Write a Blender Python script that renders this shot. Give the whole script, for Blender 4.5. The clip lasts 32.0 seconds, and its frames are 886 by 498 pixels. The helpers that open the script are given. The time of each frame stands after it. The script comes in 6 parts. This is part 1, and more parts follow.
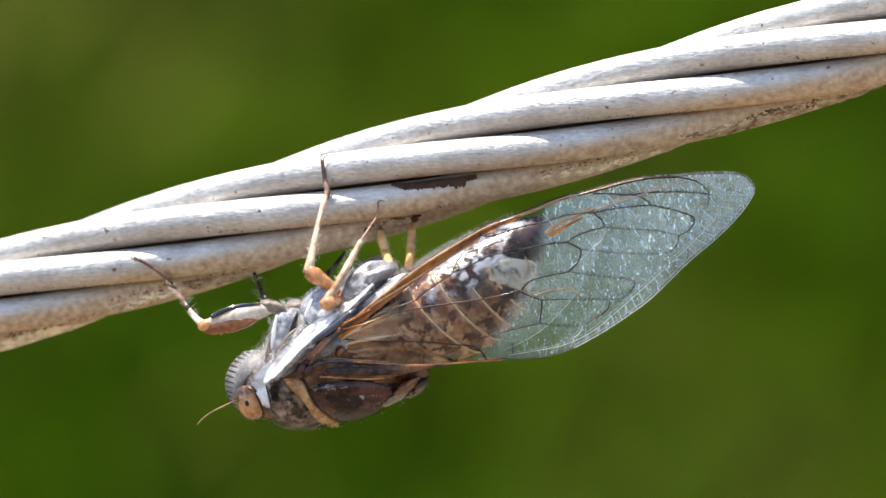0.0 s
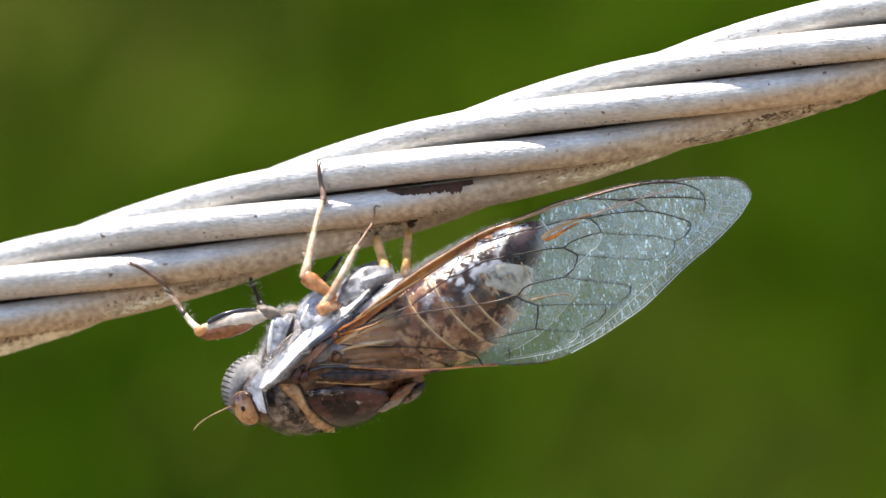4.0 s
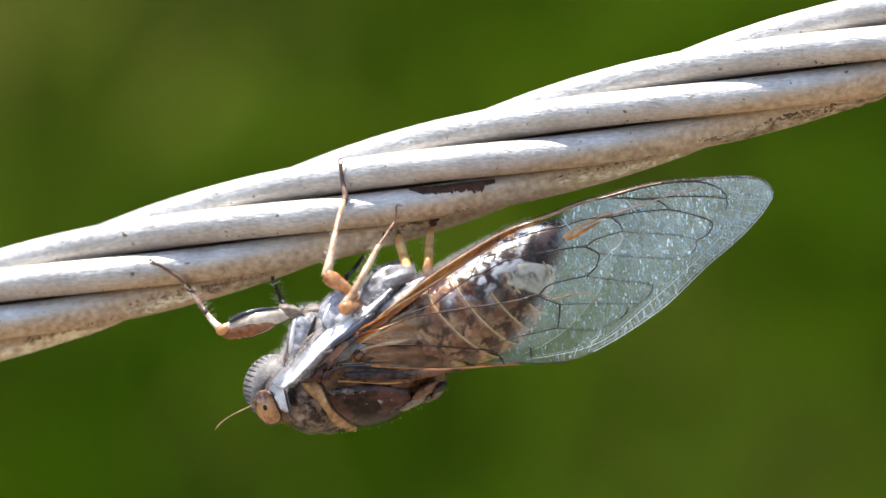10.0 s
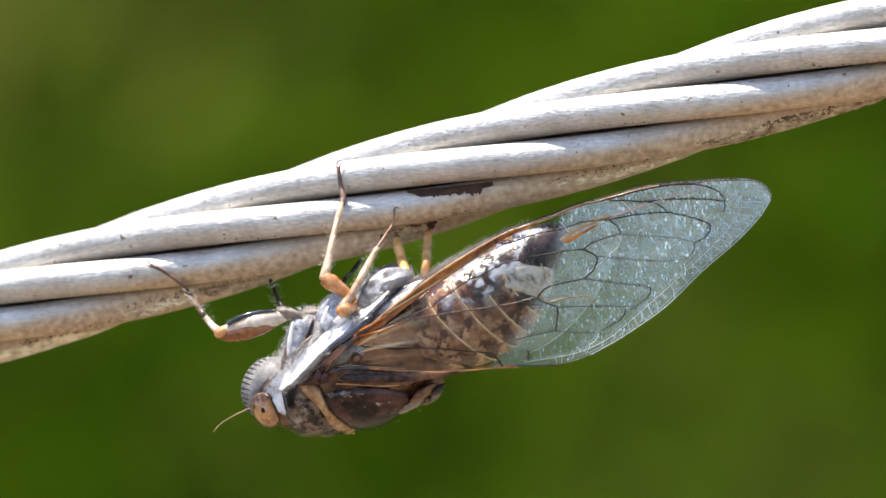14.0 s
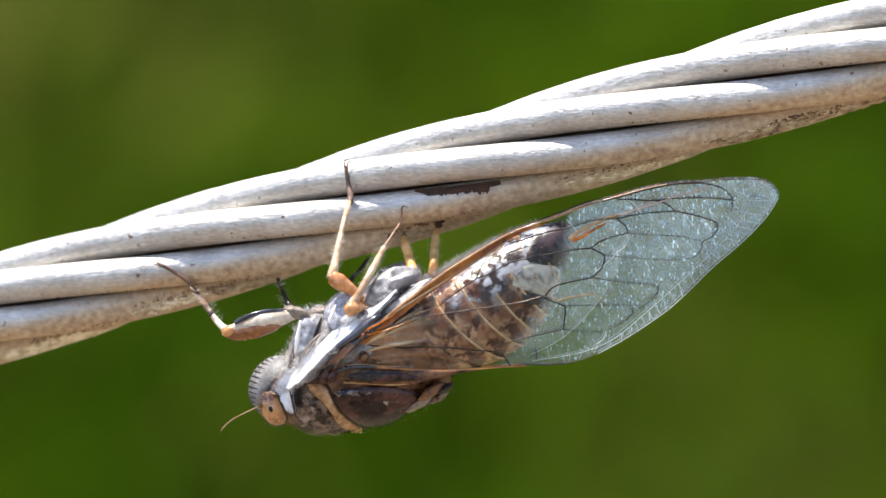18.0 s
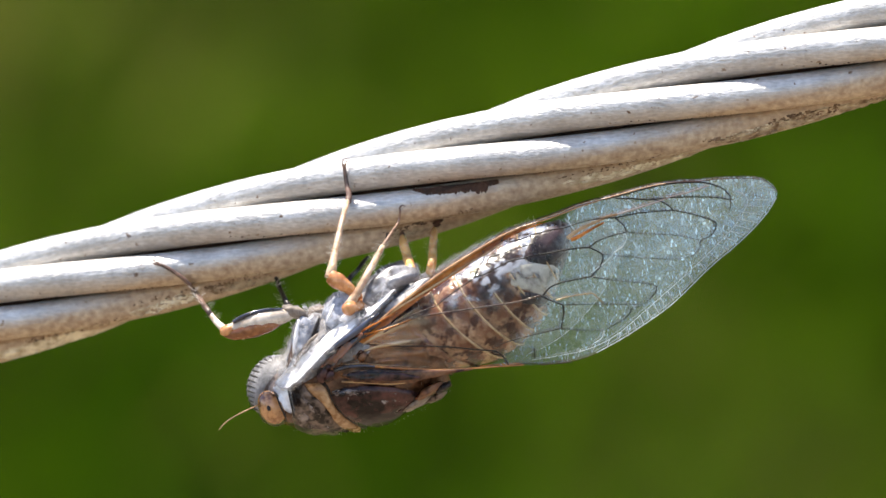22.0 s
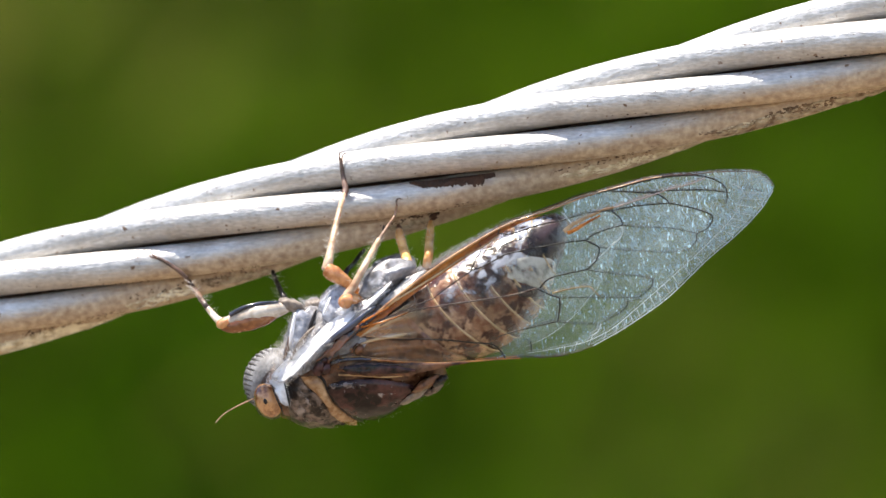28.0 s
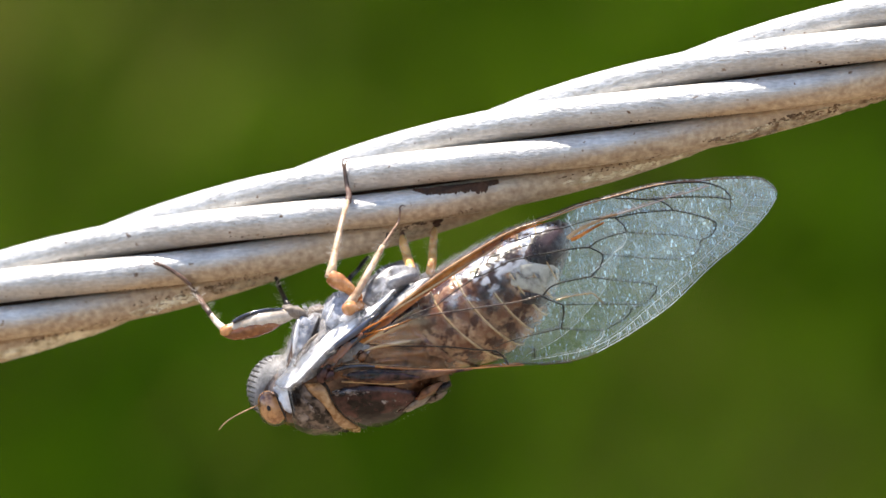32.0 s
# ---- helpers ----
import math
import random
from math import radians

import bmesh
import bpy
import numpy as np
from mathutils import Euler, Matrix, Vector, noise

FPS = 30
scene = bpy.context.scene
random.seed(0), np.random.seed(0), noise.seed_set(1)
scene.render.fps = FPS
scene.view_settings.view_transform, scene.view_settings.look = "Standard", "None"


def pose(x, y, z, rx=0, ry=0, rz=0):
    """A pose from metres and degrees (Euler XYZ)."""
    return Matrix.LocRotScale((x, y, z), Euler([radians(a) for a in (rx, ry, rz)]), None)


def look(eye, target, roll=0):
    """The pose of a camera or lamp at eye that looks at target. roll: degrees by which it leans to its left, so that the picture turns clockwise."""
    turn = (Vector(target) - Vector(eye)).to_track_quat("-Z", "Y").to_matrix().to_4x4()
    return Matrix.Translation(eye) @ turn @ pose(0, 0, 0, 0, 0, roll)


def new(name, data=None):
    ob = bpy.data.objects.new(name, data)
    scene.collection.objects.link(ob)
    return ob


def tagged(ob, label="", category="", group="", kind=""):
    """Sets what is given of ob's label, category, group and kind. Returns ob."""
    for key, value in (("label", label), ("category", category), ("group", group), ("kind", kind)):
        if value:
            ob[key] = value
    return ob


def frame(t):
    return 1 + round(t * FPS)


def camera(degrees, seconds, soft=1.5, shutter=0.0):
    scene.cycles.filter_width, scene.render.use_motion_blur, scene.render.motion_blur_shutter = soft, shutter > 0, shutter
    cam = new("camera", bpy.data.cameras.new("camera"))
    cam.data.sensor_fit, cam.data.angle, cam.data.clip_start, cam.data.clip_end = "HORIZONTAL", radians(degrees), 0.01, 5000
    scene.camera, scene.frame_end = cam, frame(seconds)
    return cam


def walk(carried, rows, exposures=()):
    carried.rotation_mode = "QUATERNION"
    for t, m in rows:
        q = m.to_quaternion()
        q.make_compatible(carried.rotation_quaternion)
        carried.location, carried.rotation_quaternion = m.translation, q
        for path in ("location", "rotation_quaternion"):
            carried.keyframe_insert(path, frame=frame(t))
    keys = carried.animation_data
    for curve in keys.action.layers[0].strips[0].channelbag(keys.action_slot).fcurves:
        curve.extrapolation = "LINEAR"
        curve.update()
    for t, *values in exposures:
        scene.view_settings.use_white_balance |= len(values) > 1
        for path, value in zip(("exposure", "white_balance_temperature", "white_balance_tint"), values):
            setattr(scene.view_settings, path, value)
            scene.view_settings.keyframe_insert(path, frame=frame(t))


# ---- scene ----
# Plan: millimetres in the upright plane of the cable (across, up), with the depth away from the camera last.
EYE = 1.25           # height of the plan's centre over the ground
FAR = 0.6356         # distance of the lens from that plane
FIELD = 5.0
cam = camera(FIELD, 32.0)
cam.data.dof.use_dof = True
cam.data.dof.focus_distance = FAR - 0.006
cam.data.dof.aperture_fstop = 41.0
SWAY = [
    (0, 0.0000, 0.0000),
    (0.5, -0.0440, 0.0000),
    (1, 0.0000, 0.0587),
    (1.5, -0.0048, 0.0341),
    (2, -0.0317, 0.0246),
    (2.5, 0.0195, 0.0440),
    (3, 0.0048, 0.0392),
    (3.5, -0.0294, 0.0294),
    (5.5, 0.0246, 0.0341),
    (6, 0.0099, 0.0341),
    (6.5, -0.0024, 0.0440),
    (7, 0.0488, 0.0246),
    (7.5, 0.0243, 0.0365),
    (8, 0.0171, 0.0439),
    (8.5, 0.0587, 0.0294),
    (9, 0.0391, 0.0391),
    (9.5, 0.0440, 0.0341),
    (10, 0.1024, 0.0246),
    (10.5, 0.0684, 0.0341),
    (11, 0.0683, 0.0439),
    (11.5, 0.0905, 0.0391),
    (12, 0.0683, 0.0587),
    (12.5, 0.0782, 0.0587),
    (13, 0.1147, 0.0881),
    (13.5, 0.0782, 0.0587),
    (14, 0.0905, 0.0392),
    (14.5, 0.1099, 0.0976),
    (16.5, 0.1040, 0.0230),
    (17, 0.1675, 0.0281),
    (17.5, 0.1627, 0.0670),
    (18, 0.1334, 0.0329),
    (18.5, 0.1624, 0.0281),
    (19, 0.1283, 0.0622),
    (19.5, 0.1088, 0.0182),
    (20, 0.1334, 0.0134),
    (20.5, 0.1382, 0.0230),
    (21, 0.0842, -0.0013),
    (21.5, 0.1187, -0.0160),
    (22, 0.1235, 0.0281),
    (22.5, 0.0893, -0.0061),
    (23, 0.1040, -0.0207),
    (23.5, 0.1040, 0.0134),
    (24, 0.0941, -0.0160),
    (24.5, 0.1136, -0.0207),
    (25, 0.0941, -0.0061),
    (25.5, 0.0893, -0.0549),
    (27.5, 0.1187, -0.0061),
    (28, 0.1037, -0.0112),
    (28.5, 0.1187, -0.0600),
    (29, 0.1235, 0.0428),
    (29.5, 0.1040, -0.0306),
    (30, 0.1235, -0.0600),
    (30.5, 0.1334, 0.0377),
    (31, 0.1184, -0.0306),
    (31.5, 0.1235, -0.0405),
    (32, 0.1235, 0.0281),
]
walk(cam, [(t, pose(0, -FAR, EYE, 90 + up, 0, left)) for t, left, up in SWAY],
     exposures=[(0.0, 1.22, 6900, 11), (32.0, 1.22, 6900, 11)])

# ---- light ----
SUN_WAY = Vector((-0.24, 0.085, 1.0)).normalized()
world = bpy.data.worlds.new("sky")
scene.world = world
world.use_nodes = True
wn = world.node_tree.nodes
sky = wn.new("ShaderNodeTexSky")
sky.sky_type = "NISHITA"
sky.sun_disc = False
sky.sun_elevation = math.asin(SUN_WAY.z)
sky.sun_rotation = math.atan2(SUN_WAY.x, SUN_WAY.y)
world.node_tree.links.new(sky.outputs[0], wn["Background"].inputs[0])
wn["Background"].inputs[1].default_value = 0.14
sun = new("sun", bpy.data.lights.new("sun", "SUN"))
sun.data.energy = 5.0
sun.data.angle = radians(0.53)
sun.data.color = (1.0, 0.95, 0.87)
sun.matrix_world = look(Vector((0, 0, 8)) + SUN_WAY, (0, 0, 8))


# ---- materials ----
def material(name, dark, light, grain=900.0, rough=0.5, metal=0.0, bump=0.2, blotch=180.0, low=0.35, high=0.65, spots=None, spot_scale=500.0, spot_cut=0.62, coat=0.0, through_light=0.0, sheen=0.0, gloss=0.5):
    """Two colours mixed by blotches and fine grain, an optional third in spots, relief from the grain."""
    m = bpy.data.materials.new(name)
    m.use_nodes = True
    nt = m.node_tree
    n, l = nt.nodes, nt.links
    b = n["Principled BSDF"]
    geo = n.new("ShaderNodeTexCoord")
    a = n.new("ShaderNodeTexNoise")
    a.inputs["Scale"].default_value, a.inputs["Detail"].default_value = blotch, 4
    f = n.new("ShaderNodeTexNoise")
    f.inputs["Scale"].default_value, f.inputs["Detail"].default_value = grain, 3
    for x in (a, f):
        l.new(geo.outputs["Object"], x.inputs["Vector"])
    add = n.new("ShaderNodeMath")
    add.operation = "MULTIPLY_ADD"
    add.inputs[1].default_value = 0.45
    l.new(f.outputs["Fac"], add.inputs[0])
    l.new(a.outputs["Fac"], add.inputs[2])
    r = n.new("ShaderNodeMapRange")
    r.inputs["From Min"].default_value, r.inputs["From Max"].default_value = low + 0.22, high + 0.22
    l.new(add.outputs[0], r.inputs["Value"])
    mix = n.new("ShaderNodeMix")
    mix.data_type = "RGBA"
    mix.inputs["A"].default_value, mix.inputs["B"].default_value = (*dark, 1), (*light, 1)
    l.new(r.outputs[0], mix.inputs["Factor"])
    out = mix.outputs["Result"]
    if spots:
        v = n.new("ShaderNodeTexNoise")
        v.name = "spot_noise"
        v.inputs["Scale"].default_value, v.inputs["Detail"].default_value = spot_scale, 4
        l.new(geo.outputs["Object"], v.inputs["Vector"])
        s = n.new("ShaderNodeMapRange")
        s.name = "spot_range"
        s.inputs["From Min"].default_value, s.inputs["From Max"].default_value = spot_cut, spot_cut + 0.05
        l.new(v.outputs["Fac"], s.inputs["Value"])
        mix2 = n.new("ShaderNodeMix")
        mix2.data_type = "RGBA"
        mix2.inputs["B"].default_value = (*spots, 1)
        l.new(s.outputs[0], mix2.inputs["Factor"])
        l.new(out, mix2.inputs["A"])
        out = mix2.outputs["Result"]
    l.new(out, b.inputs["Base Color"])
    rr = n.new("ShaderNodeMapRange")
    rr.inputs["To Min"].default_value, rr.inputs["To Max"].default_value = max(0.05, rough - 0.12), min(1, rough + 0.12)
    l.new(f.outputs["Fac"], rr.inputs["Value"])
    l.new(rr.outputs[0], b.inputs["Roughness"])
    b.inputs["Metallic"].default_value = metal
    b.inputs["Specular IOR Level"].default_value = gloss
    b.inputs["Coat Weight"].default_value = coat
    b.inputs["Coat Roughness"].default_value = 0.2
    b.inputs["Sheen Weight"].default_value = sheen
    if through_light:
        b.inputs["Subsurface Weight"].default_value = through_light
        b.inputs["Subsurface Radius"].default_value = (0.0006, 0.0003, 0.00015)
        b.inputs["Subsurface Scale"].default_value = 1.0
    if bump:
        bp = n.new("ShaderNodeBump")
        bp.inputs["Strength"].default_value, bp.inputs["Distance"].default_value = min(bump, 1.0), 0.00008 if bump < 0.6 else 0.0002
        l.new(f.outputs["Fac"], bp.inputs["Height"])
        l.new(bp.outputs[0], b.inputs["Normal"])
    return m


def steel_material():
    """Weathered zinc: drawn streaks along the wire, pits, tan grime low down and tan undersides by the mesh's grime
    value.
    """
    m = material("weathered_zinc", (0.385, 0.37, 0.355), (0.645, 0.635, 0.62), grain=3000, blotch=420, rough=0.42, metal=0.35, bump=0.2, low=0.25, high=0.75,
                 spots=(0.16, 0.10, 0.065), spot_scale=2300, spot_cut=0.665)
    nt = m.node_tree
    n, l = nt.nodes, nt.links
    b = n["Principled BSDF"]
    uv = n.new("ShaderNodeUVMap")
    uv.uv_map = "along"
    mp = n.new("ShaderNodeMapping")
    mp.inputs["Scale"].default_value = (2.0, 42, 1)
    l.new(uv.outputs[0], mp.inputs["Vector"])
    st = n.new("ShaderNodeTexNoise")
    st.inputs["Scale"].default_value, st.inputs["Detail"].default_value = 1.0, 5
    l.new(mp.outputs[0], st.inputs["Vector"])
    old = b.inputs["Base Color"].links[0].from_socket
    sr = n.new("ShaderNodeMapRange")
    sr.inputs["From Min"].default_value, sr.inputs["From Max"].default_value = 0.35, 0.65
    sr.inputs["To Min"].default_value, sr.inputs["To Max"].default_value = 0.80, 1.10
    l.new(st.outputs["Fac"], sr.inputs["Value"])
    mul = n.new("ShaderNodeVectorMath")
    mul.operation = "SCALE"
    l.new(old, mul.inputs[0])
    l.new(sr.outputs[0], mul.inputs["Scale"])
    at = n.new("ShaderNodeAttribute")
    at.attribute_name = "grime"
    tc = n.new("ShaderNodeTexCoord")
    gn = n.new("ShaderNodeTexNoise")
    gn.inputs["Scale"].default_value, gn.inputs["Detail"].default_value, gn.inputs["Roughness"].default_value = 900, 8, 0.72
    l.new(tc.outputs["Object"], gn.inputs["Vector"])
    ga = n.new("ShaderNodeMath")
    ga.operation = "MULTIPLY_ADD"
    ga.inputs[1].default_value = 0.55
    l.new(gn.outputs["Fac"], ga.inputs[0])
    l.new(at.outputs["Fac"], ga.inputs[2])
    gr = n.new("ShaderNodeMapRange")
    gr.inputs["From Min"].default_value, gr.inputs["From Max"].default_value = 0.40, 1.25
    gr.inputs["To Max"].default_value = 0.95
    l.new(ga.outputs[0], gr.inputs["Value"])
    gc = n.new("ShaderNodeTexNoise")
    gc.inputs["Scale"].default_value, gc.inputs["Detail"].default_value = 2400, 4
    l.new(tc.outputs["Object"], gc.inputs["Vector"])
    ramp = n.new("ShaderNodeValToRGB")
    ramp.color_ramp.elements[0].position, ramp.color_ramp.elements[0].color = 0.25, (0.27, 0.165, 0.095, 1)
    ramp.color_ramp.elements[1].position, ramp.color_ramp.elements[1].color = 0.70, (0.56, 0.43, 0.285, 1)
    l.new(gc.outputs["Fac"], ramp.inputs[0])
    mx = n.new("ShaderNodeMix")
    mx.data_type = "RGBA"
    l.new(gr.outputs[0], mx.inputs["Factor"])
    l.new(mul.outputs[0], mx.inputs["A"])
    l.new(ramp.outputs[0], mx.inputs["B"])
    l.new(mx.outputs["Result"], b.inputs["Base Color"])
    mt = n.new("ShaderNodeMapRange")
    mt.inputs["To Min"].default_value, mt.inputs["To Max"].default_value = 0.45, 0.0
    l.new(gr.outputs[0], mt.inputs["Value"])
    l.new(mt.outputs[0], b.inputs["Metallic"])
    # streak relief over the grain relief
    bp = n.new("ShaderNodeBump")
    bp.inputs["Strength"].default_value, bp.inputs["Distance"].default_value = 0.6, 0.0001
    l.new(st.outputs["Fac"], bp.inputs["Height"])
    l.new(b.inputs["Normal"].links[0].from_socket, bp.inputs["Normal"])
    bg = n.new("ShaderNodeBump")
    bg.inputs["Strength"].default_value, bg.inputs["Distance"].default_value = 0.3, 0.00015
    l.new(gc.outputs["Fac"], bg.inputs["Height"])
    l.new(bp.outputs[0], bg.inputs["Normal"])
    l.new(bg.outputs[0], b.inputs["Normal"])
    return m


def rib_material():
    """Translucent brown shell; the dark flecks crowd in the middle of each ring and leave its edges pale."""
    m = material("mottled_brown_abdomen", (0.15, 0.053, 0.027), (0.43, 0.265, 0.175), grain=1500, rough=0.2, bump=0.8, blotch=620, low=0.38, high=0.58, gloss=0.45, coat=0.3, through_light=0.1,
                 spots=(0.050, 0.011, 0.006), spot_scale=1150, spot_cut=0.60)
    n, l = m.node_tree.nodes, m.node_tree.links
    n["spot_range"].inputs["From Max"].default_value = 0.685
    at = n.new("ShaderNodeAttribute")
    at.attribute_name = "band"
    ad = n.new("ShaderNodeMath")
    ad.operation = "MULTIPLY_ADD"
    ad.inputs[1].default_value = 0.18
    l.new(at.outputs["Fac"], ad.inputs[0])
    l.new(n["spot_noise"].outputs["Fac"], ad.inputs[2])
    l.new(ad.outputs[0], n["spot_range"].inputs["Value"])
    return m


def membrane_material():
    """Thin clear wing skin: mostly see-through, a milky share that scatters, crinkled gloss."""
    m = bpy.data.materials.new("wing_membrane")
    m.use_nodes = True
    nt = m.node_tree
    n, l = nt.nodes, nt.links
    n.remove(n["Principled BSDF"])
    tc = n.new("ShaderNodeTexCoord")
    n1 = n.new("ShaderNodeTexNoise")
    n1.inputs["Scale"].default_value, n1.inputs["Detail"].default_value, n1.inputs["Distortion"].default_value = 700, 4, 0.6
    n4 = n.new("ShaderNodeTexNoise")
    n4.inputs["Scale"].default_value, n4.inputs["Detail"].default_value, n4.inputs["Distortion"].default_value = 850, 2, 1.2
    n5 = n.new("ShaderNodeTexNoise")
    n5.inputs["Scale"].default_value, n5.inputs["Detail"].default_value = 4000, 1
    n3 = n.new("ShaderNodeTexNoise")
    n3.inputs["Scale"].default_value = 260
    for x in (n1, n3, n4):
        l.new(tc.outputs["Object"], x.inputs["Vector"])
    long = n.new("ShaderNodeMapping")
    long.inputs["Rotation"].default_value, long.inputs["Scale"].default_value = (0, radians(28), 0), (1.5, 1.0, 0.55)
    l.new(tc.outputs["Object"], long.inputs["Vector"])
    l.new(long.outputs[0], n5.inputs["Vector"])
    bp = n.new("ShaderNodeBump")
    bp.inputs["Strength"].default_value, bp.inputs["Distance"].default_value = 0.9, 0.00022
    l.new(n1.outputs["Fac"], bp.inputs["Height"])
    clear = n.new("ShaderNodeBsdfTransparent")
    clear.inputs[0].default_value = (0.93, 0.93, 0.90, 1)
    milk = n.new("ShaderNodeBsdfTranslucent")
    milk.inputs[0].default_value = (0.58, 0.83, 0.98, 1)
    dif = n.new("ShaderNodeBsdfDiffuse")
    dif.inputs[0].default_value = (0.58, 0.83, 0.98, 1)
    glo = n.new("ShaderNodeBsdfGlossy")
    glo.inputs["Roughness"].default_value = 0.18
    for x in (milk, dif, glo):
        l.new(bp.outputs[0], x.inputs["Normal"])
    mm = n.new("ShaderNodeMixShader")
    mm.inputs[0].default_value = 0.5
    l.new(milk.outputs[0], mm.inputs[1])
    l.new(dif.outputs[0], mm.inputs[2])
    # fine crinkle lines and specks painted as glints hold more milk, most of it towards the tip
    rid = n.new("ShaderNodeMath")
    rid.operation = "SUBTRACT"
    rid.inputs[1].default_value = 0.5
    l.new(n4.outputs["Fac"], rid.inputs[0])
    ab = n.new("ShaderNodeMath")
    ab.operation = "ABSOLUTE"
    l.new(rid.outputs[0], ab.inputs[0])
    ed = n.new("ShaderNodeMapRange")
    ed.inputs["From Min"].default_value, ed.inputs["From Max"].default_value = 0.0, 0.022
    ed.inputs["To Min"].default_value, ed.inputs["To Max"].default_value = 0.26, 0.0
    l.new(ab.outputs[0], ed.inputs["Value"])
    sp = n.new("ShaderNodeMapRange")
    sp.inputs["From Min"].default_value, sp.inputs["From Max"].default_value = 0.675, 0.72
    sp.inputs["To Min"].default_value, sp.inputs["To Max"].default_value = 0.0, 0.9
    l.new(n5.outputs["Fac"], sp.inputs["Value"])
    cl = n.new("ShaderNodeMapRange")
    cl.inputs["From Min"].default_value, cl.inputs["From Max"].default_value = 0.3, 0.7
    cl.inputs["To Min"].default_value, cl.inputs["To Max"].default_value = MILK_LOW, MILK_HIGH
    l.new(n3.outputs["Fac"], cl.inputs["Value"])
    # short ripples across the wing's length, broken into dashes like glints
    turn = n.new("ShaderNodeMapping")
    turn.inputs["Rotation"].default_value = (0, radians(28), 0)
    l.new(tc.outputs["Object"], turn.inputs["Vector"])
    wv = n.new("ShaderNodeTexWave")
    wv.inputs["Scale"].default_value, wv.inputs["Distortion"].default_value = 430, 6.0
    wv.inputs["Detail"].default_value, wv.inputs["Detail Scale"].default_value = 2, 1.6
    l.new(turn.outputs[0], wv.inputs["Vector"])
    wl = n.new("ShaderNodeMapRange")
    wl.inputs["From Min"].default_value, wl.inputs["From Max"].default_value = 0.955, 1.0
    wl.inputs["To Min"].default_value, wl.inputs["To Max"].default_value = 0.0, 0.60
    l.new(wv.outputs["Fac"], wl.inputs["Value"])
    wm = n.new("ShaderNodeMapRange")
    wm.inputs["From Min"].default_value, wm.inputs["From Max"].default_value = 0.46, 0.66
    l.new(n5.outputs["Fac"], wm.inputs["Value"])
    wx = n.new("ShaderNodeMath")
    wx.operation = "MULTIPLY"
    l.new(wl.outputs[0], wx.inputs[0])
    l.new(wm.outputs[0], wx.inputs[1])
    # a net of fine creases, stretched across the wing, and single dots painted as glints
    net = n.new("ShaderNodeTexVoronoi")
    net.feature = "DISTANCE_TO_EDGE"
    net.inputs["Scale"].default_value = 1500
    bent = n.new("ShaderNodeMix")
    bent.data_type = "VECTOR"
    bent.inputs["Factor"].default_value = 0.0008
    l.new(long.outputs[0], bent.inputs["A"])
    l.new(n1.outputs["Color"], bent.inputs["B"])
    l.new(bent.outputs["Result"], net.inputs["Vector"])
    nl = n.new("ShaderNodeMapRange")
    nl.inputs["From Min"].default_value, nl.inputs["From Max"].default_value = 0.0, 0.075
    nl.inputs["To Min"].default_value, nl.inputs["To Max"].default_value = 0.36, 0.0
    l.new(net.outputs["Distance"], nl.inputs["Value"])
    nm = n.new("ShaderNodeMapRange")
    nm.inputs["From Min"].default_value, nm.inputs["From Max"].default_value = 0.48, 0.62
    l.new(n4.outputs["Fac"], nm.inputs["Value"])
    nx = n.new("ShaderNodeMath")
    nx.operation = "MULTIPLY"
    l.new(nl.outputs[0], nx.inputs[0])
    l.new(nm.outputs[0], nx.inputs[1])
    dots = n.new("ShaderNodeTexVoronoi")
    dots.inputs["Scale"].default_value = 1500
    l.new(tc.outputs["Object"], dots.inputs["Vector"])
    few = n.new("ShaderNodeSeparateColor")
    l.new(dots.outputs["Color"], few.inputs[0])
    size = n.new("ShaderNodeMapRange")
    size.inputs["From Min"].default_value, size.inputs["From Max"].default_value = 0.55, 1.0
    size.inputs["To Min"].default_value, size.inputs["To Max"].default_value = 0.0, 0.20
    l.new(few.outputs[0], size.inputs["Value"])
    inside = n.new("ShaderNodeMath")
    inside.operation = "LESS_THAN"
    l.new(dots.outputs["Distance"], inside.inputs[0])
    l.new(size.outputs[0], inside.inputs[1])
    dm = n.new("ShaderNodeMath")
    dm.operation = "MULTIPLY_ADD"
    dm.inputs[1].default_value = 0.8
    l.new(inside.outputs[0], dm.inputs[0])
    l.new(nx.outputs[0], dm.inputs[2])
    sx = n.new("ShaderNodeMath")
    l.new(wx.outputs[0], sx.inputs[0])
    l.new(dm.outputs[0], sx.inputs[1])
    s0 = n.new("ShaderNodeMath")
    l.new(ed.outputs[0], s0.inputs[0])
    l.new(sx.outputs[0], s0.inputs[1])
    s1 = n.new("ShaderNodeMath")
    l.new(s0.outputs[0], s1.inputs[0])
    l.new(sp.outputs[0], s1.inputs[1])
    s2 = n.new("ShaderNodeMath")
    l.new(s1.outputs[0], s2.inputs[0])
    l.new(cl.outputs[0], s2.inputs[1])
    at = n.new("ShaderNodeAttribute")
    at.attribute_name = "haze"
    sm = n.new("ShaderNodeMath")
    sm.operation = "MULTIPLY"
    sm.use_clamp = True
    l.new(s2.outputs[0], sm.inputs[0])
    l.new(at.outputs["Fac"], sm.inputs[1])
    m1 = n.new("ShaderNodeMixShader")
    l.new(sm.outputs[0], m1.inputs[0])
    l.new(clear.outputs[0], m1.inputs[1])
    l.new(mm.outputs[0], m1.inputs[2])
    fr = n.new("ShaderNodeFresnel")
    fr.inputs["IOR"].default_value = 1.75
    l.new(bp.outputs[0], fr.inputs["Normal"])
    m2 = n.new("ShaderNodeMixShader")
    fm = n.new("ShaderNodeMath")
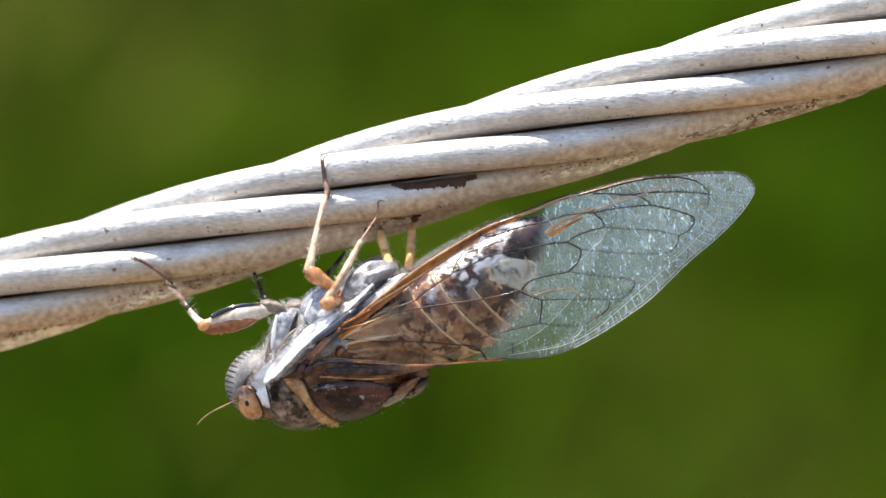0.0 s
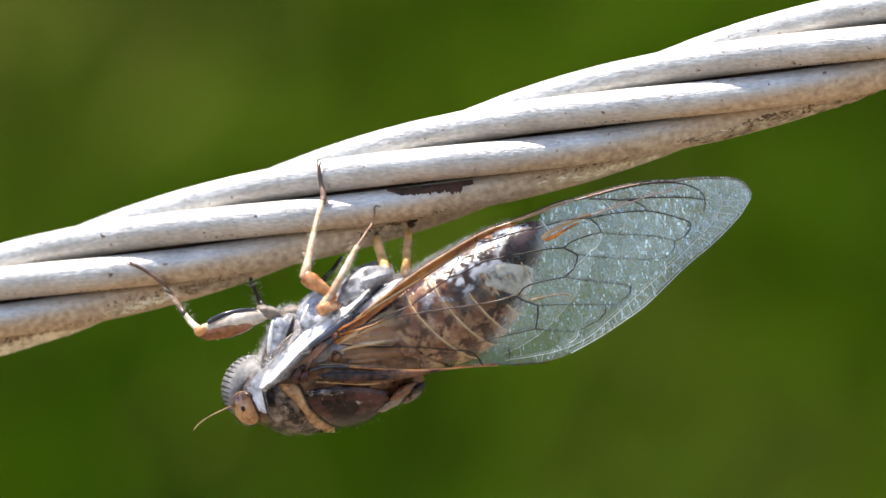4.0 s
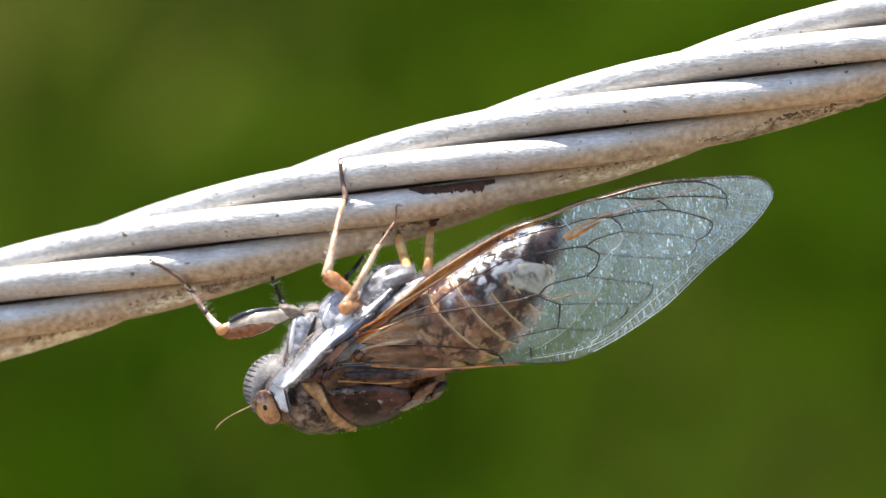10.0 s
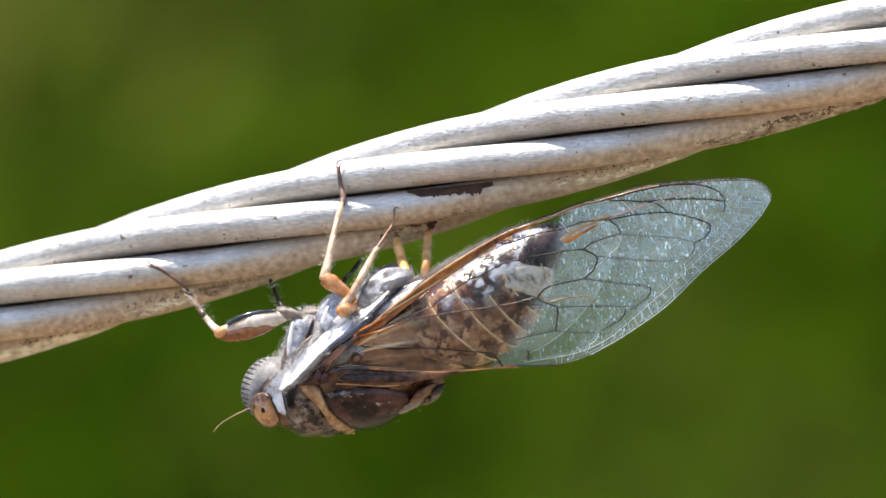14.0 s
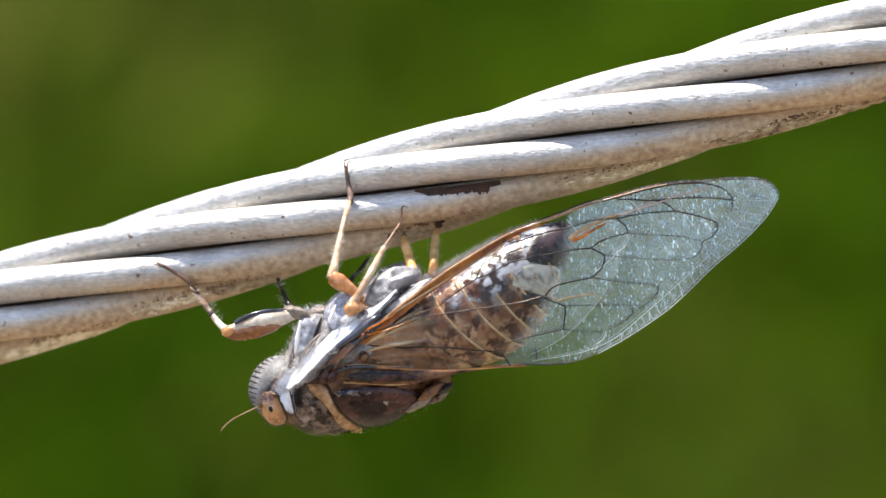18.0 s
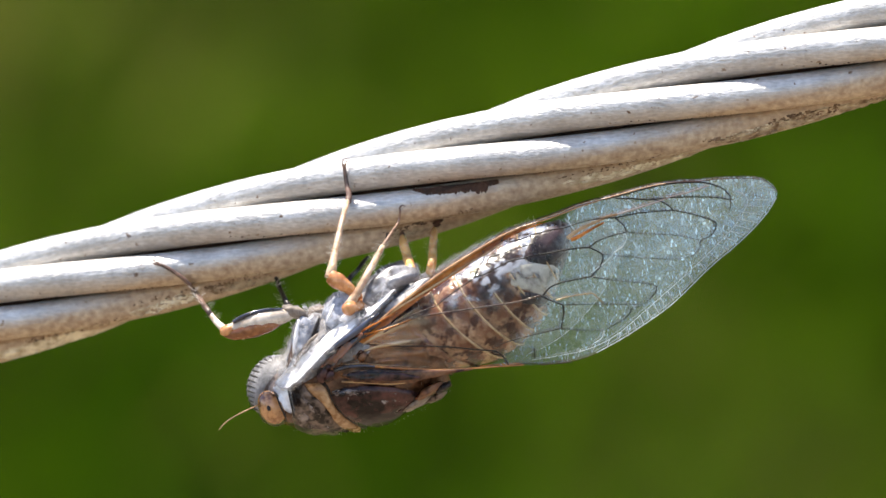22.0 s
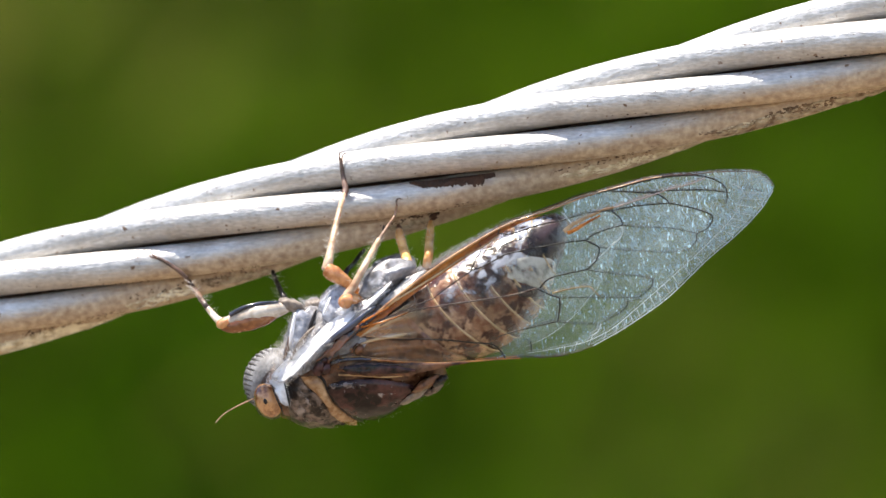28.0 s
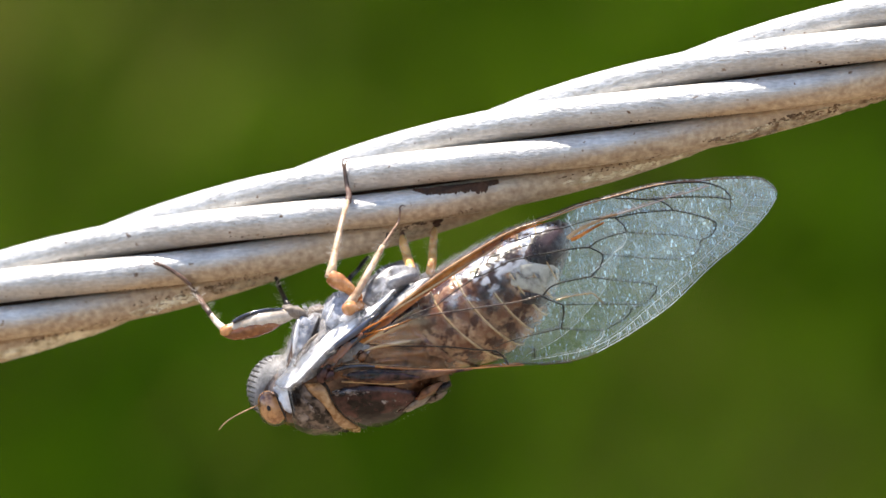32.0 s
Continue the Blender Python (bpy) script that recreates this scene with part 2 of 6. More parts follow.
    fm.operation = "MULTIPLY"
    l.new(fr.outputs[0], fm.inputs[0])
    gl = n.new("ShaderNodeMath")
    gl.operation = "MAXIMUM"
    gl.inputs[1].default_value = 0.05
    l.new(at.outputs["Fac"], gl.inputs[0])
    l.new(gl.outputs[0], fm.inputs[1])
    l.new(fm.outputs[0], m2.inputs[0])
    l.new(m1.outputs[0], m2.inputs[1])
    l.new(glo.outputs[0], m2.inputs[2])
    l.new(m2.outputs[0], n["Material Output"].inputs["Surface"])
    return m


MILK_LOW, MILK_HIGH = 0.06, 0.20
STEEL = steel_material()
RUST = material("dark_rust", (0.02, 0.012, 0.009), (0.075, 0.035, 0.02), grain=2600, rough=0.9, bump=0.8, blotch=900)
BROWN_CRUST = material("brown_crust", (0.07, 0.042, 0.025), (0.24, 0.155, 0.09), grain=2600, rough=0.9, bump=0.8, blotch=1500)
CRUST = material("tan_lichen_crust", (0.14, 0.085, 0.045), (0.48, 0.39, 0.26), grain=2600, rough=0.95, bump=0.8, blotch=1200)
PALE_CRUST = material("pale_lichen_crust", (0.40, 0.31, 0.19), (0.78, 0.70, 0.52), grain=2600, rough=0.95, bump=0.8, blotch=1200)
GREY_DOWN = material("grey_waxy_down", (0.075, 0.066, 0.062), (0.36, 0.36, 0.385), grain=2800, rough=0.34, bump=0.4, blotch=800, low=0.34, high=0.72, sheen=0.1, gloss=0.45)
COXA = material("bluish_waxy_plate", (0.10, 0.10, 0.11), (0.38, 0.40, 0.46), grain=2800, rough=0.28, bump=0.3, blotch=700, low=0.3, high=0.6, gloss=0.5)
# whiter than GREY_DOWN: sunlight on the wax put into its colour
SUNLIT_WAX = material("sunlit_white_wax", (0.52, 0.51, 0.52), (0.83, 0.83, 0.86), grain=2100, rough=0.4, bump=0.7, blotch=1000, low=0.28, high=0.55)
FACE = material("grey_face", (0.10, 0.10, 0.105), (0.27, 0.27, 0.285), grain=3000, rough=0.65, bump=0.25, blotch=500, gloss=0.3)
DOWN_BROWN = material("brown_down", (0.065, 0.048, 0.037), (0.235, 0.19, 0.155), grain=2800, rough=0.5, bump=0.4, blotch=650, sheen=0.2, gloss=0.25)
RIDGE = material("dark_face_ridge", (0.018, 0.017, 0.019), (0.05, 0.047, 0.05), grain=2600, rough=0.45, bump=0.2)
MARK = material("pale_bloom", (0.06, 0.04, 0.036), (0.33, 0.28, 0.265), grain=2600, rough=0.4, bump=0.6, blotch=1000, low=0.38, high=0.62)
EYE_TAN = material("tan_eye", (0.11, 0.03, 0.010), (0.50, 0.25, 0.105), grain=3800, rough=0.2, bump=0.15, blotch=520, low=0.40, high=0.62, coat=0.6)
BLACK = material("black_cuticle", (0.006, 0.005, 0.006), (0.022, 0.018, 0.018), grain=2000, rough=0.3, bump=0.15, gloss=0.25)
GRANULAR = material("granular_brown", (0.011, 0.006, 0.005), (0.20, 0.15, 0.125), grain=2600, rough=0.3, bump=0.55, blotch=950, low=0.46, high=0.64, gloss=0.35)
COLLAR = material("tan_collar", (0.24, 0.125, 0.055), (0.56, 0.37, 0.21), grain=2400, rough=0.28, bump=0.4, blotch=380)
BACK = material("dark_brown_back", (0.007, 0.003, 0.003), (0.085, 0.034, 0.029), grain=2400, rough=0.18, bump=0.4, blotch=650, low=0.44, high=0.68, gloss=0.3)
RIB = rib_material()
CORE = material("red_brown_flank", (0.026, 0.009, 0.005), (0.18, 0.088, 0.048), grain=2200, rough=0.2, bump=0.5, blotch=700, low=0.40, high=0.64, gloss=0.35, through_light=0.3)
# its bluish white serves the wax patches and the painted sky sheen
RIB_PALE = material("wax_sheen_abdomen", (0.028, 0.018, 0.02), (0.40, 0.44, 0.57), grain=2000, rough=0.14, bump=0.6, blotch=1100, low=0.42, high=0.56)
WAX_DULL = material("dull_white_wax", (0.42, 0.41, 0.40), (0.70, 0.69, 0.69), grain=2000, rough=0.3, bump=0.2, blotch=500, low=0.28, high=0.6)
RIM = material("tan_rim", (0.22, 0.12, 0.055), (0.56, 0.38, 0.20), grain=1800, rough=0.12, bump=0.15, coat=0.4)
RING = material("pale_ring_edge", (0.30, 0.19, 0.10), (0.64, 0.47, 0.29), grain=1800, rough=0.2, bump=0.4, coat=0.3)
TIP = material("dark_plum_tip", (0.016, 0.009, 0.011), (0.07, 0.042, 0.05), grain=1700, rough=0.28, bump=0.25, blotch=500)
ORANGE = material("orange_leg", (0.30, 0.10, 0.032), (0.60, 0.31, 0.14), grain=2200, rough=0.25, bump=0.5, blotch=600, through_light=0.3)
CREAM = material("cream_thigh", (0.28, 0.205, 0.14), (0.62, 0.54, 0.45), coat=0.5, grain=2400, rough=0.25, bump=0.5, blotch=700)
THIGH = material("tawny_thigh", (0.10, 0.028, 0.010), (0.28, 0.11, 0.042), grain=2400, rough=0.25, bump=0.5, blotch=700)
PALE = material("straw_leg", (0.26, 0.15, 0.08), (0.60, 0.46, 0.32), grain=2200, rough=0.35, bump=0.8, blotch=700, through_light=0.3)
RUSSET = material("russet_leg", (0.12, 0.06, 0.04), (0.30, 0.18, 0.12), grain=2200, rough=0.4, bump=0.3, blotch=700)
DARK_LEG = material("dark_brown_leg", (0.045, 0.026, 0.02), (0.19, 0.11, 0.08), grain=2200, rough=0.4, bump=0.25, blotch=600)
BLUE_BLACK = material("blue_black_stripe", (0.006, 0.007, 0.012), (0.04, 0.045, 0.075), grain=1500, rough=0.14, bump=0.3, blotch=700, coat=0.6)
# paler than ORANGE: light through the far legs put into their colour
BACKLIT = material("backlit_amber_leg", (0.46, 0.24, 0.075), (0.74, 0.48, 0.22), grain=2200, rough=0.4, bump=0.5, blotch=900, through_light=0.6)
VEIN = material("dark_vein", (0.006, 0.005, 0.005), (0.022, 0.017, 0.015), grain=2200, rough=0.4, bump=0.15, gloss=0.25)
RED_VEIN = material("red_brown_vein", (0.03, 0.011, 0.008), (0.10, 0.045, 0.03), grain=2200, rough=0.3, bump=0.3)
ROSE_VEIN = material("rose_grey_vein", (0.30, 0.22, 0.20), (0.46, 0.38, 0.34), grain=2200, rough=0.4, bump=0.2)
PALE_VEIN = material("pale_vein", (0.32, 0.38, 0.39), (0.52, 0.58, 0.59), grain=2200, rough=0.4, bump=0.1)
TAN = material("tan_edge", (0.26, 0.115, 0.045), (0.54, 0.32, 0.155), grain=2400, rough=0.3, bump=0.5, blotch=900, coat=0.3)
COSTA = material("brown_amber", (0.22, 0.055, 0.010), (0.58, 0.21, 0.04), grain=1800, rough=0.25, bump=0.4, blotch=500, gloss=0.3, through_light=0.2)
AMBER = material("amber_vein", (0.22, 0.075, 0.02), (0.54, 0.25, 0.075), grain=2000, rough=0.22, bump=0.5, blotch=600, through_light=0.2, coat=0.4)
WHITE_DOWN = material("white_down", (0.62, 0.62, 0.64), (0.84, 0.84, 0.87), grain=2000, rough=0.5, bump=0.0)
JOINT = material("red_brown_hinge", (0.020, 0.007, 0.005), (0.19, 0.065, 0.03), grain=1500, rough=0.13, bump=0.9, blotch=1500, low=0.38, high=0.62, coat=0.6)
HAIR = material("pale_hair", (0.45, 0.40, 0.34), (0.72, 0.68, 0.62), grain=2000, rough=0.6, bump=0.0)
MEMBRANE = membrane_material()


def root_skin_material():
    """Pleated amber skin of the wing root that clears outwards; the veins in it are paler."""
    m = bpy.data.materials.new("amber_wing_root")
    m.use_nodes = True
    n, l = m.node_tree.nodes, m.node_tree.links
    b = n["Principled BSDF"]
    tc = n.new("ShaderNodeTexCoord")
    mp = n.new("ShaderNodeMapping")
    mp.inputs["Scale"].default_value = (0.35, 1, 1)
    l.new(tc.outputs["Object"], mp.inputs["Vector"])
    no = n.new("ShaderNodeTexNoise")
    no.inputs["Scale"].default_value, no.inputs["Detail"].default_value = 1500, 4
    l.new(mp.outputs[0], no.inputs["Vector"])
    at = n.new("ShaderNodeAttribute")
    at.attribute_name = "tint"
    ad = n.new("ShaderNodeMath")
    ad.operation = "MULTIPLY_ADD"
    ad.inputs[1].default_value = 1.15
    l.new(no.outputs["Fac"], ad.inputs[0])
    l.new(at.outputs["Fac"], ad.inputs[2])
    rp = n.new("ShaderNodeValToRGB")
    rp.color_ramp.elements[0].position, rp.color_ramp.elements[0].color = 0.30, (0.030, 0.012, 0.008, 1)
    rp.color_ramp.elements[1].position, rp.color_ramp.elements[1].color = 1.25 / 1.4, (0.62, 0.46, 0.28, 1)
    e = rp.color_ramp.elements.new(0.62)
    e.color = (0.46, 0.20, 0.075, 1)
    sc = n.new("ShaderNodeMath")
    sc.operation = "DIVIDE"
    sc.inputs[1].default_value = 1.4
    l.new(ad.outputs[0], sc.inputs[0])
    l.new(sc.outputs[0], rp.inputs[0])
    l.new(rp.outputs[0], b.inputs["Base Color"])
    hz = n.new("ShaderNodeAttribute")
    hz.attribute_name = "haze"
    l.new(hz.outputs["Fac"], b.inputs["Alpha"])
    b.inputs["Roughness"].default_value = 0.2
    b.inputs["Coat Weight"].default_value = 0.9
    b.inputs["Coat Roughness"].default_value = 0.14
    bp = n.new("ShaderNodeBump")
    bp.inputs["Strength"].default_value, bp.inputs["Distance"].default_value = 0.9, 0.0003
    l.new(no.outputs["Fac"], bp.inputs["Height"])
    l.new(bp.outputs[0], b.inputs["Normal"])
    return m


ROOT_SKIN = root_skin_material()


def bloom_material(base, name):
    """The same surface as a thin coat that thins out by the mesh's haze."""
    m = base.copy()
    m.name = name
    n, l = m.node_tree.nodes, m.node_tree.links
    at = n.new("ShaderNodeAttribute")
    at.attribute_name = "haze"
    l.new(at.outputs["Fac"], n["Principled BSDF"].inputs["Alpha"])
    return m


SHEEN_BLOOM = bloom_material(RIB_PALE, "bluish_sheen_bloom")
WHITE_BLOOM = bloom_material(WAX_DULL, "white_wax_bloom")
SUNLIT_EDGE = bloom_material(SUNLIT_WAX, "sunlit_wax_fringe")
DUST_BLOOM = bloom_material(MARK, "dusty_bloom")


def foliage(name, dark, light):
    m = material(name, dark, light, grain=60, rough=0.85, bump=0.0, blotch=5, low=0.3, high=0.7)
    m.node_tree.nodes["Principled BSDF"].inputs["Specular IOR Level"].default_value = 0.1
    nt = m.node_tree
    n, l = nt.nodes, nt.links
    b = n["Principled BSDF"]
    tr = n.new("ShaderNodeBsdfTranslucent")
    l.new(b.inputs["Base Color"].links[0].from_socket, tr.inputs[0])
    mx = n.new("ShaderNodeMixShader")
    mx.inputs[0].default_value = 0.5
    l.new(b.outputs[0], mx.inputs[1])
    l.new(tr.outputs[0], mx.inputs[2])
    l.new(mx.outputs[0], n["Material Output"].inputs["Surface"])
    return m


BLADE = foliage("grass_blade", (0.044, 0.110, 0.0022), (0.078, 0.132, 0.006))
# darker green blades that paint shaded patches on the bank
SHADE_BLADE = foliage("shade_green_blade", (0.020, 0.052, 0.005), (0.042, 0.080, 0.010))
DRY_BLADE = foliage("dry_grass_blade", (0.145, 0.172, 0.024), (0.23, 0.23, 0.058))


def ground_material():
    """Dry soil that gives way to turf up the bank."""
    m = material("dry_soil_and_turf", (0.09, 0.066, 0.044), (0.19, 0.15, 0.105), grain=40, rough=0.95, bump=0.5, blotch=1.5)
    n, l = m.node_tree.nodes, m.node_tree.links
    b = n["Principled BSDF"]
    soil = b.inputs["Base Color"].links[0].from_socket
    tc = n.new("ShaderNodeTexCoord")
    xyz = n.new("ShaderNodeSeparateXYZ")
    l.new(tc.outputs["Object"], xyz.inputs[0])
    no = n.new("ShaderNodeTexNoise")
    no.inputs["Scale"].default_value, no.inputs["Detail"].default_value = 1.6, 8
    l.new(tc.outputs["Object"], no.inputs["Vector"])
    ad = n.new("ShaderNodeMath")
    ad.operation = "MULTIPLY_ADD"
    ad.inputs[1].default_value = 1.8
    l.new(no.outputs["Fac"], ad.inputs[0])
    l.new(xyz.outputs["Y"], ad.inputs[2])
    edge = n.new("ShaderNodeMapRange")
    edge.inputs["From Min"].default_value, edge.inputs["From Max"].default_value = 2.45, 2.75
    l.new(ad.outputs[0], edge.inputs["Value"])
    turf = n.new("ShaderNodeMix")
    turf.data_type = "RGBA"
    turf.inputs["A"].default_value, turf.inputs["B"].default_value = (0.020, 0.042, 0.003, 1), (0.045, 0.066, 0.008, 1)
    l.new(no.outputs["Fac"], turf.inputs["Factor"])
    mix = n.new("ShaderNodeMix")
    mix.data_type = "RGBA"
    l.new(edge.outputs[0], mix.inputs["Factor"])
    l.new(soil, mix.inputs["A"])
    l.new(turf.outputs["Result"], mix.inputs["B"])
    l.new(mix.outputs["Result"], b.inputs["Base Color"])
    return m


GROUND = ground_material()


# ---- mesh tools ----
def V(x, z, y=0.0):
    return Vector((x, y, z))


def world_place(ob):
    p = Vector((0, 0, 0))
    while ob:
        p += ob.location
        ob = ob.parent
    return p


def part(name, bm, mat, parent=None, label="", smooth=True, plumb=False):
    """Links a bmesh drawn in plan millimetres as one mesh object, its origin at its middle. The plan is drawn as seen on the cable's plane; plumb: as it stands."""
    me = bpy.data.meshes.new(name)
    if not plumb:
        for v in bm.verts:
            k = 1 + v.co.y * 0.001 / FAR
            v.co.x, v.co.z = v.co.x * k, v.co.z * k
    vs = [v.co for v in bm.verts]
    lo = Vector([min(c[i] for c in vs) for i in range(3)])
    hi = Vector([max(c[i] for c in vs) for i in range(3)])
    mid = (lo + hi) / 2
    for v in bm.verts:
        v.co = (v.co - mid) * 0.001
    bmesh.ops.recalc_face_normals(bm, faces=bm.faces)
    bm.to_mesh(me)
    bm.free()
    if smooth:
        for p in me.polygons:
            p.use_smooth = True
    me.materials.append(mat)
    ob = new(name, me)
    ob.location = mid * 0.001 + Vector((0, 0, EYE)) - (world_place(parent) if parent else Vector((0, 0, 0)))
    ob.parent = parent
    if label:
        ob["label"] = label
    return ob


def spline(pts, per=6):
    """Catmull-Rom through points (Vectors of any length)."""
    out = []
    n = len(pts)
    for i in range(n - 1):
        p0, p1, p2, p3 = pts[max(i - 1, 0)], pts[i], pts[i + 1], pts[min(i + 2, n - 1)]
        for j in range(per):
            t = j / per
            out.append(0.5 * ((2 * p1) + (p2 - p0) * t + (2 * p0 - 5 * p1 + 4 * p2 - p3) * t * t + (3 * p1 - p0 - 3 * p2 + p3) * t ** 3))
    out.append(pts[-1].copy())
    return out


def tube(bm, pts, radii, sides=8, per=5, flat=1.0, rough=0.0):
    """A capped round limb through points; radii one per point."""
    if per > 1:
        full = spline([Vector((*p, r)) for p, r in zip(pts, radii)], per)
        pts, radii = [p.to_3d() for p in full], [max(p[3], 0.004) for p in full]
    rings = []
    side = None
    for i, p in enumerate(pts):
        t = (pts[min(i + 1, len(pts) - 1)] - pts[max(i - 1, 0)]).normalized()
        ref = Vector((0, -1, 0)) if abs(t.y) < 0.9 else Vector((1, 0, 0))
        if side is None:
            side = (ref - t * ref.dot(t)).normalized()
        else:
            side = (side - t * side.dot(t)).normalized()
        up = t.cross(side)
        ring = []
        for j in range(sides):
            a = 2 * math.pi * j / sides
            r = radii[i]
            if rough:
                r *= 1 + rough * noise.noise(p * 2.3 + Vector((math.cos(a), math.sin(a), 0)) * 1.3)
            ring.append(bm.verts.new(p + (side * math.cos(a) * flat + up * math.sin(a)) * r))
        rings.append(ring)
    for a, b in zip(rings, rings[1:]):
        for j in range(sides):
            bm.faces.new((a[j], a[(j + 1) % sides], b[(j + 1) % sides], b[j]))
    bm.faces.new(rings[0])
    bm.faces.new(rings[-1][::-1])


def blob(bm, c, along, r_along, r_across, r_deep, rough=0.0, seed=0.0, fine=3):
    """An ellipsoid whose long axis lies in the plan's plane along (x, z)."""
    ax = Vector((along[0], 0, along[1])).normalized()
    cr = Vector((-ax.z, 0, ax.x))
    d = bmesh.ops.create_icosphere(bm, subdivisions=fine, radius=1.0)
    for v in d["verts"]:
        p = v.co.copy()
        k = 1 + rough * noise.noise(p * 2.5 + Vector((seed, seed, seed)))
        v.co = c + (ax * p.x * r_along + cr * p.z * r_across + Vector((0, 1, 0)) * p.y * r_deep) * k


class Hull:
    """A body that tapers along stations: each has an upper and a lower plan point, a half depth and a middle depth."""

    def __init__(self, stations):
        self.rows = [Vector(s) for s in stations]
        self.net = []

    def ring(self, t):
        n = len(self.rows) - 1
        x = min(max(t, 0), 1) * n
        i = min(int(x), n - 1)
        p0, p1, p2, p3 = self.rows[max(i - 1, 0)], self.rows[i], self.rows[i + 1], self.rows[min(i + 2, n)]
        t = x - i
        return 0.5 * ((2 * p1) + (p2 - p0) * t + (2 * p0 - 5 * p1 + 4 * p2 - p3) * t * t + (3 * p1 - p0 - 3 * p2 + p3) * t ** 3)

    def at(self, t, a, k=1.0):
        """Surface point: a = 0 belly (up), 90 towards the camera, 180 back."""
        ux, uz, lx, lz, d, y = self.ring(t)
        a = radians(a)
        up, lo = V(ux, uz), V(lx, lz)
        c = (up + lo) / 2
        h = (up - lo) / 2
        ca, sa = math.cos(a), math.sin(a)
        f = 1.0 + 0.05 * (abs(math.sin(2 * a)))
        return c + h * ca * k * f + Vector((0, y - d * sa * k * f, 0))

    def shell(self, bm, t0, t1, a0, a1, k=1.0, nt=14, na=28, swell=0.0, rough=0.0, seed=0.0, flare=0.0):
        """A patch of the hull, t0 and t1 functions of the place across (-1 to 1); closed if it goes all round."""
        closed = abs(a1 - a0) >= 359.9
        band = bm.verts.layers.float.new("band")
        rings = []
        for i in range(nt + 1):
            row = []
            for j in range(na if closed else na + 1):
                w = 2 * j / na - 1
                s = i / nt
                lo, hi = t0(w), t1(w)
                kk = k + swell * math.sin(math.pi * s) + flare * (s ** 1.5 - 0.6)
                if not closed:
                    kk -= 0.03 * abs(w) ** 6
                p = self.at(lo + (hi - lo) * s, a0 + (a1 - a0) * j / na, kk)
                if rough:
                    p = p + (p - self.at(lo + (hi - lo) * s, 0, 0.0)).normalized() * rough * noise.noise(p * 1.6 + Vector((seed, 0, seed)))
                v = bm.verts.new(p)
                v[band] = math.sin(math.pi * s) ** 0.7
                row.append(v)
            rings.append(row)
        m = na if closed else na + 1
        for a, b in zip(rings, rings[1:]):
            for j in range(m if closed else m - 1):
                bm.faces.new((a[j], a[(j + 1) % m], b[(j + 1) % m], b[j]))
        if closed:
            bm.faces.new(rings[0])
            bm.faces.new(rings[-1][::-1])


def stick(hull, x, z, k=1.0):
    """The point of a hull's camera side over a plan point."""
    if not hull.net:
        for i in range(41):
            for j in range(26):
                p = hull.at(i / 40, 20 + 6.4 * j)
                hull.net.append((p.x, p.z, i / 40, 20 + 6.4 * j))
    px, pz, t, a = min(hull.net, key=lambda g: (g[0] - x) ** 2 + (g[1] - z) ** 2)
    d = (px - x) ** 2 + (pz - z) ** 2
    step_t, step_a = 0.0125, 3.2
    for r in range(9):
        for dt in (-step_t, 0, step_t):
            for da in (-step_a, 0, step_a):
                tt, aa = min(max(t + dt, 0), 1), min(max(a + da, 5), 180)
                p = hull.at(tt, aa, k)
                e = (p.x - x) ** 2 + (p.z - z) ** 2
                if e < d:
                    d, t, a = e, tt, aa
        step_t, step_a = step_t * 0.6, step_a * 0.6
    return hull.at(t, a, k), hull.at(t, a, 0.9)


def skin(hull, first, last, k=1.04, nu=26, nw=10, rough=0.05, seed=0.0, both=True, puff=0.0):
    """A plate that lies on a hull between two plan curves; the same on the far side, joined along the back."""
    a, b = resample(first, nu), resample(last, nu)
    bm = bmesh.new()
    grid = []
    for i in range(nu + 1):
        row = []
        for j in range(nw + 1):
            p = a[i].lerp(b[i], j / nw)
            edge = min(1.0, 7 * min(i / nu, 1 - i / nu if not both else 1.0, j / nw, 1 - j / nw) + 0.02)
            q, core = stick(hull, p.x, p.y)
            out = (q - core).normalized()
            lift = ((k - 1.0) * 4.0 + puff * math.sin(math.pi * j / nw) + rough * noise.noise(q * 2.2 + Vector((seed, 0, 0))) + rough * 0.6 * noise.noise(q * 6.0)) * edge ** 0.5 - 0.05 * (1 - edge)
            row.append(q + out * lift)
        grid.append(row)
    for sgn in ((1, -1) if both else (1,)):
        vs = [[bm.verts.new(Vector((p.x, YC + sgn * (p.y - YC), p.z))) for p in row] for row in grid]
        for r0, r1 in zip(vs, vs[1:]):
            for j in range(nw):
                bm.faces.new((r0[j], r0[j + 1], r1[j + 1], r1[j]))
    return bm


# ---- steel cable ----
SLOPE, COME = radians(16.5), radians(10.0)      # climb to the right, and turn of that end towards the camera
LINE = Vector((math.cos(SLOPE), 0, math.sin(SLOPE)))
RISE = Vector((-math.sin(SLOPE), 0, math.cos(SLOPE)))
AXIS = LINE * math.cos(COME) + Vector((0, -1, 0)) * math.sin(COME)
FRONT = Vector((0, -1, 0)) * math.cos(COME) - LINE * math.sin(COME)
HEART = V(-14.74, 0.97, 10.4 * math.tan(COME))      # a point on the cable's axis where a strand lies on top
LAY, R_WIRE, R_RING = 76.0 / math.cos(COME), 1.065, 2.365
PHASE = 0.115


def wire_middle(k, s):
    a = 2 * math.pi * (s / LAY + k / 6) + PHASE
    return HEART + AXIS * s + (RISE * math.cos(a) + FRONT * math.sin(a)) * R_RING


